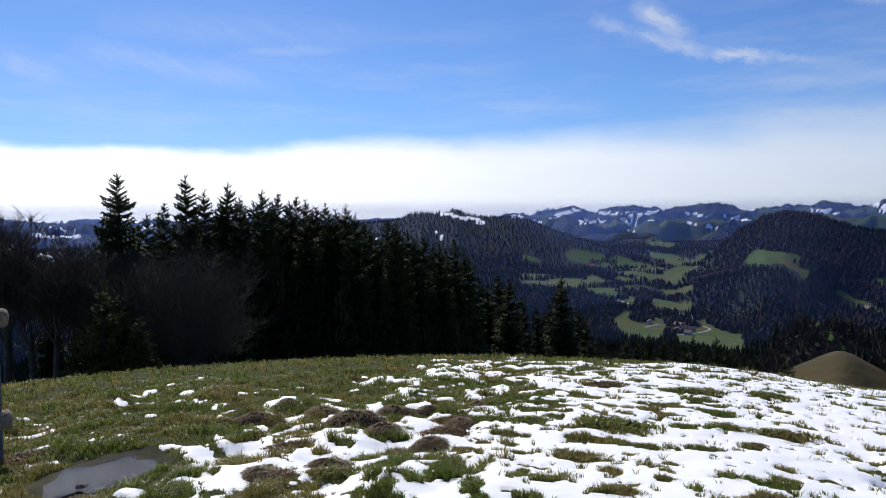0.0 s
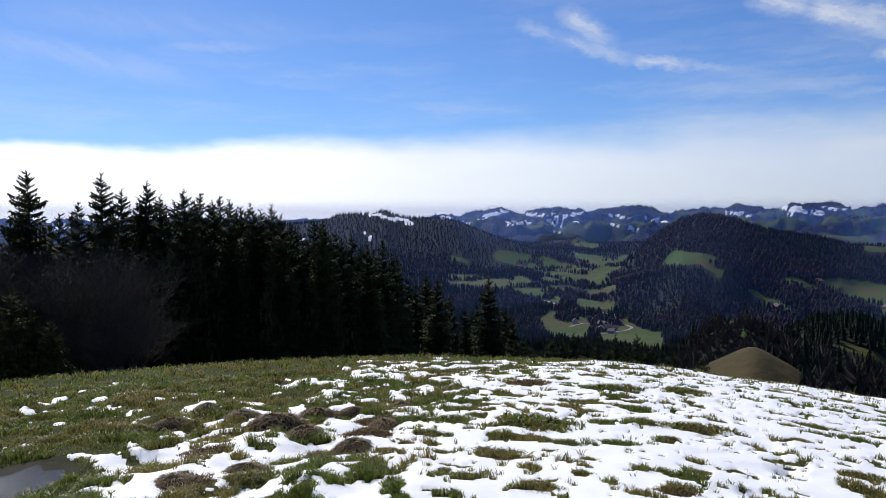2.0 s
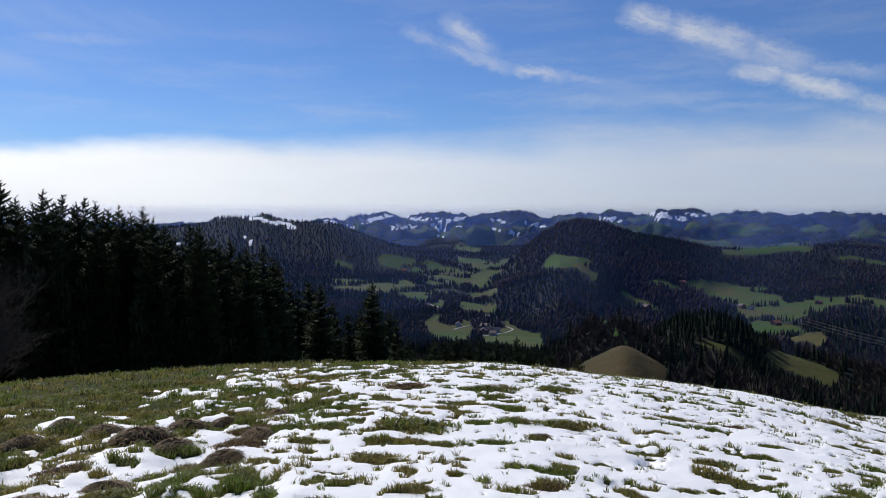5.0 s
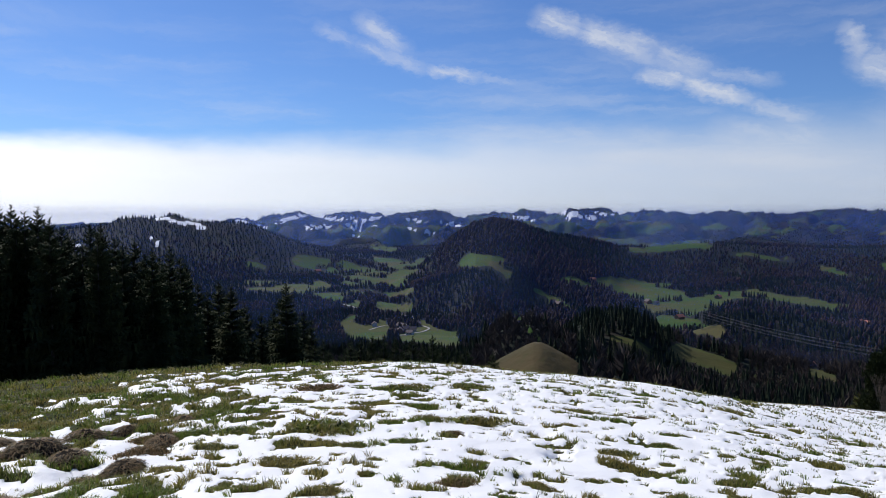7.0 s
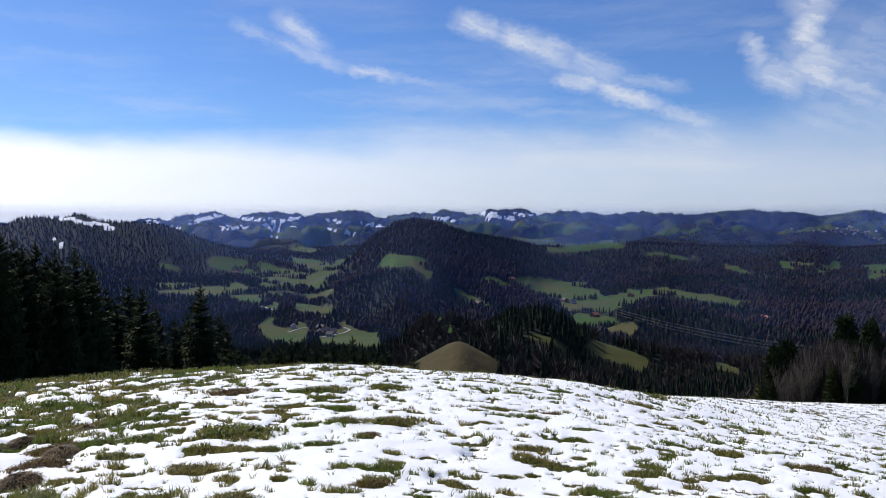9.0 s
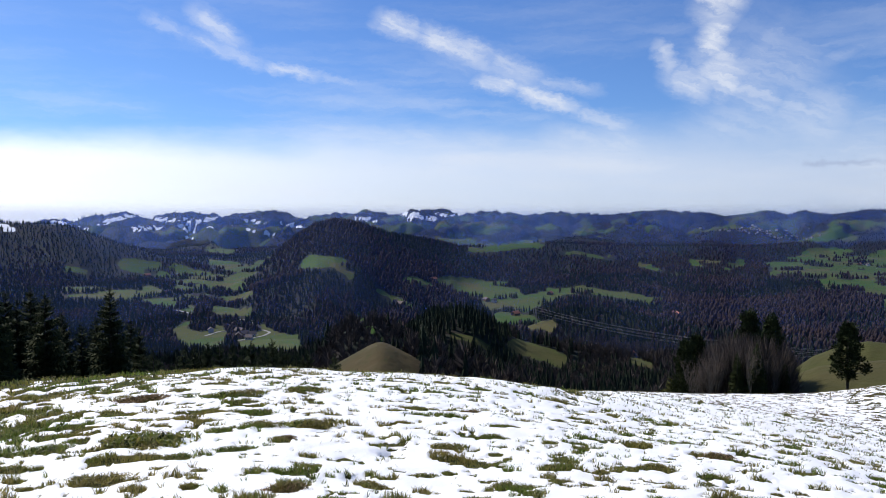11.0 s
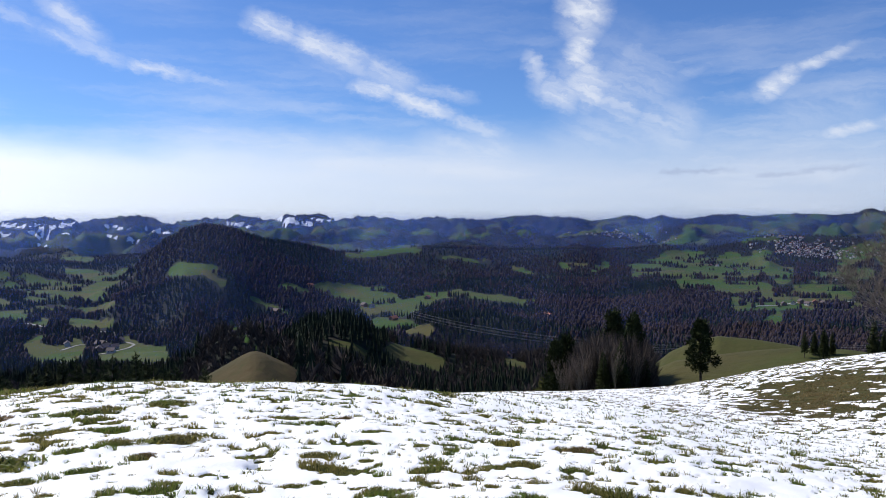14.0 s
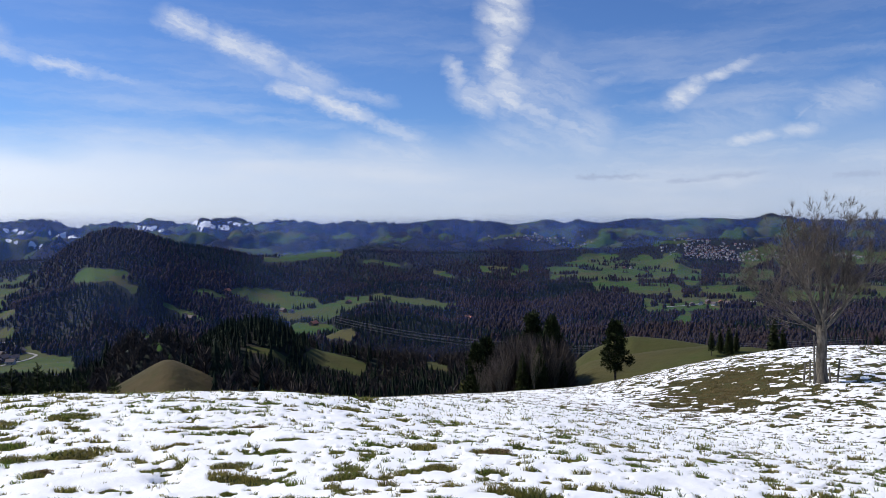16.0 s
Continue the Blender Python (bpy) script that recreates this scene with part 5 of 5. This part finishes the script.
# ---------------------------------------------------------------- grass
def blade_field(x, y, z, h, w, lean, rng):
    """Bent blades as one array of places and triangles."""
    n = len(x)
    a = rng.uniform(0, 2 * math.pi, n)
    sx, sy = np.cos(a) * w, np.sin(a) * w
    b = rng.uniform(0, 2 * math.pi, n)
    lx, ly = np.cos(b) * lean * h, np.sin(b) * lean * h
    p = np.zeros((n, 5, 3))
    p[:, 0] = np.stack([x - sx, y - sy, z - .01], -1)
    p[:, 1] = np.stack([x + sx, y + sy, z - .01], -1)
    p[:, 2] = np.stack([x + sx * .7 + lx * .35, y + sy * .7 + ly * .35, z + h * .6], -1)
    p[:, 3] = np.stack([x - sx * .7 + lx * .35, y - sy * .7 + ly * .35, z + h * .6], -1)
    p[:, 4] = np.stack([x + lx, y + ly, z + h * (1 - .25 * lean)], -1)
    t = np.array([(0, 1, 2), (0, 2, 3), (3, 2, 4)])
    return p.reshape(-1, 3), (t[None] + (np.arange(n) * 5)[:, None, None]).reshape(-1, 3)


def build_grass():
    rng = np.random.default_rng(12)
    for k, (count, r0, r1, a0, a1) in enumerate(((340000, 5.0, 15, -33, 20), (330000, 4.8, 16, 20, 84), (170000, 14, 30, -33, 84), (130000, 28, 80, 48, 84))):
        az = rng.uniform(a0, a1, count)
        r = np.exp(rng.uniform(math.log(r0), math.log(r1), count))
        x, y = polar(az, r)
        lev = snow_level(x, y)
        clump = fbm(x / .22, y / .22, 2, 81)
        ok = (lev < .01) & ((clump + rng.uniform(-.25, .25, count) > .33) | ((az > 0) & (r < 16))) & (np.hypot((x - PUDDLE[0]) / .62, (y - PUDDLE[1]) / .85) > 1)
        x, y, r, lev, clump, az = x[ok], y[ok], r[ok], lev[ok], clump[ok], az[ok]
        lush = np.clip(clump * 2.6 - .85, .05, 1.1)
        h = (.018 + .085 * lush * rng.uniform(.4, 1.3, len(x))) * np.clip(r / 14, 1, 1.5) * np.where(r > 20, .75, 1) * np.where(az > 8, .8, 1)
        w = np.maximum(.004, r * .00056) * rng.uniform(.7, 1.3, len(x))
        p, f = blade_field(x, y, ground_z(x, y), h, w, rng.uniform(.25, 1.2, len(x)), rng)
        tagged(new("grass", mesh_from("grass", p, f, STRAW if k == 3 else GRASS)), "short green and straw-coloured pasture grass between the snow", "grass", kind="stuff")


build_grass()


def build_tufts():
    rng = np.random.default_rng(31)
    kinds = []
    for k in range(6):
        n = 620
        q = np.sqrt(rng.uniform(0, 1, n))
        a = rng.uniform(0, 2 * math.pi, n)
        x, y = q * np.cos(a) * (1 + .25 * np.sin(3 * a + k)), q * np.sin(a) * .62 * (1 + .2 * np.cos(2 * a + k))
        z = np.where(q < 1, .10 * (1 - q * q), 0)
        h = rng.uniform(.11, .30, n) * (1.2 - .6 * q)
        p, f = blade_field(x, y, z, h, rng.uniform(.016, .032, n), rng.uniform(.4, 1.5, n), rng)
        # matted heart of the tuft
        ang = np.linspace(0, 2 * math.pi, 14, endpoint=False)
        ring1 = np.stack([np.cos(ang) * .95, np.sin(ang) * .6, np.full(14, -.06)], -1) * rng.uniform(.85, 1.1, (14, 1))
        ring2 = np.stack([np.cos(ang) * .55, np.sin(ang) * .36, np.full(14, .07)], -1) * rng.uniform(.85, 1.15, (14, 1))
        core = np.vstack([ring1, ring2, [[0, 0, .11]]])
        i = np.arange(14)
        j = (i + 1) % 14
        cf = np.vstack([np.stack([i, j, j + 14], -1), np.stack([i, j + 14, i + 14], -1), np.stack([i + 14, j + 14, np.full(14, 28)], -1)])
        p, f = np.vstack([p, core]), np.vstack([f, cf + len(p)])
        kinds.append(mesh_from("grass_tuft", p, f, DRY if k >= 4 else GRASS))
    for g, rows in enumerate((NEAR_TUFTS, EAST_TUFTS, WEST_TUFTS)):
        for i, (x, y, s) in enumerate(rows):
            dry = (g == 2 and i in (4, 7)) or (g == 0 and i in (0, 29, 30)) or (i % 9 == 4)
            k = 4 + i % 2 if dry else (i * 7 + g) % 4
            ob = tagged(new("grass_tuft", kinds[k]), "clump of brown withered grass standing out of snow" if dry else "clump of green grass standing out of melting snow", "grass tuft", "grass tufts in the snow")
            s = max(s, .08)
            tall = s * .55 + .10
            ob.matrix_basis = Matrix.Translation((x, y, gz(x, y) - .01)) @ Matrix.Rotation(-math.atan2(x, y), 4, "Z") @ Matrix.Diagonal((s, s, tall, 1))


build_tufts()


def build_mounds():
    """Humps of old matted grass combed down over dark soil."""
    rng = np.random.default_rng(41)
    kinds = []
    for k in range(4):
        ang = np.linspace(0, 2 * math.pi, 18, endpoint=False)
        rows = []
        for q, h in ((1.05, -.12), (.95, .12), (.75, .48), (.45, .82), (.18, .97)):
            rows.append(np.stack([np.cos(ang) * q, np.sin(ang) * q, np.full(18, h)], -1) * rng.uniform(.72, 1.18, (18, 1)))
        core = np.vstack(rows + [[[0, 0, 1.0]]])
        i = np.arange(18)
        j = (i + 1) % 18
        cf = [np.stack([i + 18 * m, j + 18 * m, j + 18 * m + 18, i + 18 * m + 18], -1) for m in range(4)]
        soil = mesh_from("soil", core, [np.vstack(cf), np.stack([i + 72, j + 72, np.full(18, 90)], -1)], SOIL, True)
        n = 620
        a = rng.uniform(0, 2 * math.pi, n)
        q = np.sqrt(rng.uniform(.0, .95, n))
        z = np.sqrt(np.maximum(0, 1 - q * q)) * .96
        reach, drop = rng.uniform(.25, .55, n), rng.uniform(.15, .55, n) * (q + .25)
        c, s = np.cos(a), np.sin(a)
        turn = a + rng.normal(0, 1.0, n)
        w = rng.uniform(.012, .026, n)
        p = np.zeros((n, 5, 3))
        bx, by = c * q * .95, s * q * .95
        dx, dy = np.cos(turn), np.sin(turn)
        p[:, 0] = np.stack([bx - dy * w, by + dx * w, z - .04], -1)
        p[:, 1] = np.stack([bx + dy * w, by - dx * w, z - .04], -1)
        mx, my, mz = bx + dx * reach * .5, by + dy * reach * .5, z + .10 - drop * .25
        p[:, 2] = np.stack([mx + dy * w * .8, my - dx * w * .8, mz], -1)
        p[:, 3] = np.stack([mx - dy * w * .8, my + dx * w * .8, mz], -1)
        p[:, 4] = np.stack([bx + dx * reach, by + dy * reach, np.maximum(z - drop, -.05)], -1)
        t = np.array([(0, 1, 2), (0, 2, 3), (3, 2, 4)])
        mat = mesh_from("matted_grass", p.reshape(-1, 3), (t[None] + (np.arange(n) * 5)[:, None, None]).reshape(-1, 3), DRY)
        kinds.append((soil, mat))
    for k, (x, y, s) in enumerate(MOUNDS):
        t = thing("grass_mound", "hump of brown matted winter grass over dark soil", "grass mound", "grass mounds in the pasture")
        part("soil", kinds[k % 4][0], t)
        part("matted_grass", kinds[k % 4][1], t)
        t.matrix_basis = Matrix.Translation((x, y, gz(x, y) - .01)) @ Matrix.Rotation(k * 1.3, 4, "Z") @ Matrix.Diagonal((s * 1.0, s * .8, s * .5, 1))


build_mounds()


# ---------------------------------------------------------------- puddle, fence end
def build_puddle():
    m = bpy.data.materials.new("puddle_water")
    m.use_nodes = True
    n = Nodes(m.node_tree)
    p = m.node_tree.nodes["Principled BSDF"]
    p.inputs["Base Color"].default_value = (.034, .031, .037, 1)
    p.inputs["Roughness"].default_value, p.inputs["IOR"].default_value = .13, 1.14
    b = m.node_tree.nodes.new("ShaderNodeBump")
    b.inputs["Strength"].default_value, b.inputs["Distance"].default_value = .6, .012
    n.put(n.noise(n.place(), 55, 4, .6), b.inputs["Height"])
    m.node_tree.links.new(b.outputs[0], p.inputs["Normal"])
    ang = np.linspace(0, 2 * math.pi, 48, endpoint=False)
    w = 1 + .22 * np.sin(2 * ang + .6) + .14 * np.sin(5 * ang) + .08 * np.sin(9 * ang + 1)
    x, y = PUDDLE[0] + .40 * np.cos(ang) * w, PUDDLE[1] + .58 * np.sin(ang) * w
    z = gz(*PUDDLE) + .022
    v = np.vstack([np.stack([x, y, np.full(48, z)], -1), [[PUDDLE[0], PUDDLE[1], z]]])
    i = np.arange(48)
    f = np.stack([np.full(48, 48), i, (i + 1) % 48], -1)
    tagged(new("puddle", mesh_from("puddle", v, f, m, True)), "shallow muddy puddle of meltwater in the trampled grass", "puddle", kind="structure")
    stone = material("stone", two_tone((.05, .045, .04), (.16, .15, .13), 30), .8)
    bm = bmesh.new()
    bmesh.ops.create_icosphere(bm, subdivisions=2, radius=.06)
    for q in bm.verts:
        q.co *= 1 + .3 * noise.noise(q.co * 18)
        q.co.z *= .6
    me = bpy.data.meshes.new("stone")
    bm.to_mesh(me)
    bm.free()
    me.materials.append(stone)
    ob = tagged(new("stone", me), "small dark stone lying in the puddle", "stone")
    ob.location = (PUDDLE[0] - .05, PUDDLE[1] - .28, z)


build_puddle()


def build_fence_end():
    steel = material("galvanised_steel", two_tone((.055, .065, .08), (.10, .115, .13), 14), .5, .4)
    wood = material("weathered_rail", lambda n: n.mix(n.ramp(n.noise(n.scaled(n.place(), 8, 8, 2), 6, 6, .7), .35, .65), (.16, .115, .07), (.32, .26, .19)), .85, .2,
                    lambda n: (n.noise(n.scaled(n.place(), 2, 14, 14), 5, 5), .6, .02))
    t = thing("fence_post", "grey steel fence post with round wooden rails", "fence post")
    x, y = polar(-32.05, 9.2)
    z = gz(x, y)
    bm = bmesh.new()
    bmesh.ops.create_cone(bm, cap_ends=True, segments=20, radius1=.055, radius2=.055, depth=1.9)
    bmesh.ops.translate(bm, verts=bm.verts, vec=(0, 0, .72))
    me = bpy.data.meshes.new("post")
    bm.to_mesh(me)
    bm.free()
    me.materials.append(steel)
    part("post", me, t)
    for h in (1.62, .50):
        v, f = [], []
        tube([(-2.4, 0, h - .02), (-1.0, 0, h), (.0, 0, h), (.10, 0, h), (.135, 0, h), (.155, 0, h)], [.105, .11, .108, .105, .085, .01], 16, v, f)
        part("rail", mesh_from("rail", np.array(v), np.array(f), wood, True), t, "round weathered wooden rail end")
    t.matrix_basis = Matrix.Translation((x, y, z)) @ Matrix.Rotation(radians(25), 4, "Z")


build_fence_end()


# ---------------------------------------------------------------- farms, huts, villages, power line
WALL_W = material("white_render", two_tone((.50, .48, .45), (.36, .34, .32), .8), .85)
WALL_B = material("brown_boards", two_tone((.10, .06, .035), (.20, .125, .075), 1.5), .85)
ROOF_R = material("red_tiles", two_tone((.24, .085, .05), (.36, .14, .08), 1.2), .8)
ROOF_D = material("dark_tiles", two_tone((.075, .060, .055), (.15, .11, .10), 1.2), .8)
GLASS = material("window_glass", lambda n: n.mix(.0, (.03, .04, .05), (0, 0, 0)), .08, .5)
ROAD = material("road_surface", two_tone((.22, .21, .19), (.32, .30, .28), .15), .9)


def box(sx, sy, sz, x=0, y=0, z=0):
    v = np.array([(a, b, c) for c in (0, 1) for b in (-.5, .5) for a in (-.5, .5)], float) * (sx, sy, sz) + (x, y, z)
    return v, np.array([(0, 2, 3, 1), (4, 5, 7, 6), (0, 1, 5, 4), (1, 3, 7, 5), (3, 2, 6, 7), (2, 0, 4, 6)])


def make_house(w, d, h, wall, roof, name, label, category, group=""):
    """A gabled house along x with walls, overhanging roof and windows."""
    t = thing(name, label, category, group)
    rise = d * .38
    v = np.array([(-w / 2, -d / 2, -2), (w / 2, -d / 2, -2), (w / 2, d / 2, -2), (-w / 2, d / 2, -2), (-w / 2, -d / 2, h), (w / 2, -d / 2, h), (w / 2, d / 2, h), (-w / 2, d / 2, h), (-w / 2, 0, h + rise), (w / 2, 0, h + rise)])
    part("wall", mesh_from("wall", v, [np.array([(0, 1, 5, 4), (2, 3, 7, 6)]), np.array([(1, 2, 6, 9, 5), (3, 0, 4, 8, 7)])], wall), t)
    ox, oy, th = w / 2 + .8, d / 2 + .9, .35
    low = h - .9 * rise / (d / 2)
    top = h + rise
    rv = []
    for dz in (.08, th):
        rv += [(-ox, -oy, low + dz), (ox, -oy, low + dz), (ox, 0, top + dz), (-ox, 0, top + dz), (-ox, oy, low + dz), (ox, oy, low + dz)]
    rf = [(0, 3, 2, 1), (3, 4, 5, 2), (6, 7, 8, 9), (9, 8, 11, 10), (0, 1, 7, 6), (4, 10, 11, 5), (0, 6, 9, 3), (3, 9, 10, 4), (1, 2, 8, 7), (2, 5, 11, 8)]
    part("roof", mesh_from("roof", np.array(rv), np.array(rf), roof), t)
    pane = mesh_from("window", *box(1.3, .12, 1.4), GLASS)
    for k in range(max(2, int(w / 4))):
        for face in (-1, 1):
            ob = part("window", pane, t)
            ob.location = (-w / 2 + (k + .5) * w / max(2, int(w / 4)), face * (d / 2 + .01), h * .35)
    return t


def build_farms():
    farm_label = "dark timber farmhouse with a tiled roof in the valley meadow"
    kinds = [make_house(11, 8, 4, WALL_B, ROOF_D, "farmhouse", farm_label, "farmhouse", "valley farms"),
             make_house(8, 6.5, 3.8, WALL_W, ROOF_D, "farmhouse", "white rendered farmhouse with a dark roof in meadows", "farmhouse", "valley farms"),
             make_house(12, 8, 3.4, WALL_B, ROOF_R, "barn", "brown wooden barn with a red tiled roof", "barn", "barns on the hills"),
             make_house(7, 5, 2.8, WALL_B, ROOF_R, "field_hut", "small hut with an orange roof beside the wood", "hut")]
    spots = [(0, 18.4, 936, 30), (0, 17.7, 1016, 80), (1, 19.0, 934, 10), (0, 18.1, 965, 120), (1, 17.2, 1005, 40), (0, 19.4, 985, 60), (1, 18.8, 905, 140), (0, 16.2, 1070, 20), (1, 16.0, 990, 75), (0, 18.0, 925, 70),
             (0, 13.0, 1373, 30), (0, 13.8, 1390, 60), (2, 33.1, 1330, 15), (1, 30.1, 1162, 40), (0, 30.5, 1150, 100), (2, 42.3, 1316, 30), (1, 37.9, 1222, 20), (0, 37.3, 1233, 80), (2, 39.6, 1080, 10),
             (3, 48.7, 719, 35), (2, 63.8, 2150, 15), (1, 64.3, 2160, 50), (0, 65.5, 2080, 10), (1, 69.4, 1381, 10), (0, 69.9, 1390, 40), (1, 70.3, 1370, 80), (2, 70.8, 1385, 20), (1, 71.3, 1375, 60), (0, 68.8, 1372, 30),
             (1, 72.4, 1180, 25), (2, 51.5, 1150, 25), (2, 51.9, 1146, 70), (1, 72.5, 1800, 30), (1, 72.0, 1820, 70), (2, 11.6, 1700, 20)]
    first = set()
    for k, az, r, turn in spots:
        x, y = polar(az, r)
        m = Matrix.Translation((x, y, gz(x, y))) @ Matrix.Rotation(radians(turn), 4, "Z")
        if k in first:
            copy_thing(kinds[k], m)
        else:
            first.add(k)
            kinds[k].matrix_basis = m


build_farms()


def build_village(name, az0, az1, r0, r1, count, size, label, seed):
    rng = np.random.default_rng(seed)
    az = rng.normal((az0 + az1) / 2, (az1 - az0) / 3.6, count)
    r = rng.uniform(r0, r1, count)
    x, y = polar(az, r)
    z = ground_z(x, y)
    for mat, mask in ((WALL_W, rng.uniform(size=count) < 2), (ROOF_R, rng.uniform(size=count) < .5), (ROOF_D, None)):
        if mask is None:
            mask = ~roofs_red
        if mat is ROOF_R:
            roofs_red = mask
        vs, fs = [], []
        rr = np.random.default_rng(seed + 1)
        for k in range(count):
            w, d, h, a = size * rr.uniform(.7, 1.5), size * rr.uniform(.6, 1), size * rr.uniform(.45, .8), rr.uniform(-.5, .5)
            if not mask[k]:
                continue
            c, s = math.cos(a), math.sin(a)
            if mat is WALL_W:
                v, f = box(w, d, h + 2, 0, 0, -2)
            else:
                v = np.array([(-w * .55, -d * .6, h), (w * .55, -d * .6, h), (w * .55, 0, h + d * .4), (-w * .55, 0, h + d * .4), (-w * .55, d * .6, h), (w * .55, d * .6, h)])
                f = np.array([(0, 1, 2, 3), (3, 2, 5, 4), (0, 3, 4, 0), (1, 5, 2, 1)])[:2]
            q = np.stack([v[:, 0] * c - v[:, 1] * s + x[k], v[:, 0] * s + v[:, 1] * c + y[k], v[:, 2] + z[k]], -1)
            fs.append(f + sum(len(u) for u in vs))
            vs.append(q)
        tagged(new(name, mesh_from(name, np.vstack(vs), np.vstack(fs), mat)), label, "village", kind="stuff")


build_village("hill_village", 67.5, 73.0, 2480, 2760, 260, 6.5, "many small pale houses of a hill village", 5)
build_village("distant_town", 55.0, 60.5, 3050, 3350, 240, 6.5, "many tiny pale houses of a distant town", 9)
build_village("valley_hamlet", 74.5, 80.5, 2500, 2800, 90, 6.5, "scattered pale houses along the far slope", 11)


def build_road(name, places, width, label):
    """A ribbon of road along plan places (bearing, range)."""
    pts = np.array([polar(a, r) for a, r in places])
    t = np.linspace(0, len(pts) - 1, len(pts) * 10)
    x, y = np.interp(t, np.arange(len(pts)), pts[:, 0]), np.interp(t, np.arange(len(pts)), pts[:, 1])
    for _ in range(8):
        x[1:-1], y[1:-1] = (x[:-2] + x[1:-1] * 2 + x[2:]) / 4, (y[:-2] + y[1:-1] * 2 + y[2:]) / 4
    dx, dy = np.gradient(x), np.gradient(y)
    n = np.hypot(dx, dy) + 1e-9
    nx, ny = -dy / n * width / 2, dx / n * width / 2
    top = np.maximum(ground_z(x, y), np.maximum(ground_z(x + nx, y + ny), ground_z(x - nx, y - ny))) + .5
    v = np.concatenate([np.stack([x + nx, y + ny, top], -1), np.stack([x - nx, y - ny, top], -1), np.stack([x + nx, y + ny, top - 3], -1), np.stack([x - nx, y - ny, top - 3], -1)])
    k = len(x)
    i = np.arange(k - 1)
    f = np.vstack([np.stack([i, i + 1, i + 1 + k, i + k], -1), np.stack([i + 2 * k, i, i + k * 0, i + 2 * k + 1], -1)[:0], np.stack([i + k, i + k + 1, i + 3 * k + 1, i + 3 * k], -1), np.stack([i + 2 * k, i + 2 * k + 1, i + 1, i], -1)])
    tagged(new(name, mesh_from(name, v, f, ROAD)), label, "road", kind="structure")


build_road("road_1", [(13.5, 1185), (14.8, 1130), (16.4, 1080), (18.0, 1075), (19.2, 1060), (19.0, 1010), (18.0, 985), (16.6, 990), (15.6, 960)], 3.5, "pale lane winding through the valley farms")
build_road("road_2", [(17.2, 900), (18.5, 905), (19.8, 930), (20.4, 960), (19.8, 985), (19.2, 975)], 3.2, "pale farm lane")
build_road("road_3", [(66.8, 1340), (68.0, 1365), (69.5, 1395), (71.2, 1400), (73, 1410), (76, 1440)], 6, "pale road across the green plain")
build_road("road_4", [(71.4, 1120), (71.2, 1080), (71.8, 1040), (72.6, 1010), (74.0, 985)], 16, "stony river bed below the meadow")


def build_power_line():
    steel = material("dull_steel", two_tone((.12, .12, .12), (.22, .21, .20), .5), .6, .4, metal=.4)
    x0, y0 = polar(41.2, 855)
    z0 = gz(x0, y0)
    t = thing("pylon", "grey steel pylon carrying power cables on a meadow", "pylon")
    v, f = [], []
    for sx, sy in ((-1, -1), (1, -1), (1, 1), (-1, 1)):
        tube([(sx * 1.1, sy * 1.1, -1), (sx * .35, sy * .35, 21)], [.16, .12], 4, v, f)
    for k in range(7):
        a, b = 1.1 - .107 * k, 1.1 - .107 * (k + 1)
        z, q = k * 3, k * 3 + 3
        for s in (-1, 1):
            tube([(-a, s * a, z), (b, s * b, q)], [.07, .07], 3, v, f)
            tube([(s * a, a, z), (s * b, -b, q)], [.07, .07], 3, v, f)
    part("mast", mesh_from("mast", np.array(v), np.array(f), steel), t)
    for h, reach in ((20.5, 3.0), (17.5, 4.2), (14.5, 3.4)):
        v, f = [], []
        tube([(-reach, 0, h), (0, 0, h + .5), (reach, 0, h)], [.1, .2, .1], 4, v, f)
        part("crossarm", mesh_from("crossarm", np.array(v), np.array(f), steel), t)
    turn = radians(-120)
    t.matrix_basis = Matrix.Translation((x0, y0, z0)) @ Matrix.Rotation(turn, 4, "Z")
    x1, y1 = polar(80, 520)
    z1 = EYE_Z + 520 * math.tan(radians(-8.0))
    for h, reach in ((20.5, 3.0), (17.5, 4.2), (14.5, 3.4)):
        for s in (-1, 1):
            ox, oy = s * reach * math.cos(turn), s * reach * math.sin(turn)
            a, b = Vector((x0 + ox, y0 + oy, z0 + h)), Vector((x1 + ox, y1 + oy, z1 + (h - 17.5)))
            pts = []
            for k in range(25):
                u = k / 24
                q = a.lerp(b, u)
                q.z -= 4 * u * (1 - u) * 17
                pts.append(tuple(q))
            v, f = [], []
            tube(pts, [.07] * 25, 4, v, f)
            tagged(new("power_cable", mesh_from("power_cable", np.array(v), np.array(f), steel)), "thin steel power cable sagging across the valley", "cable", "power cables")


build_power_line()
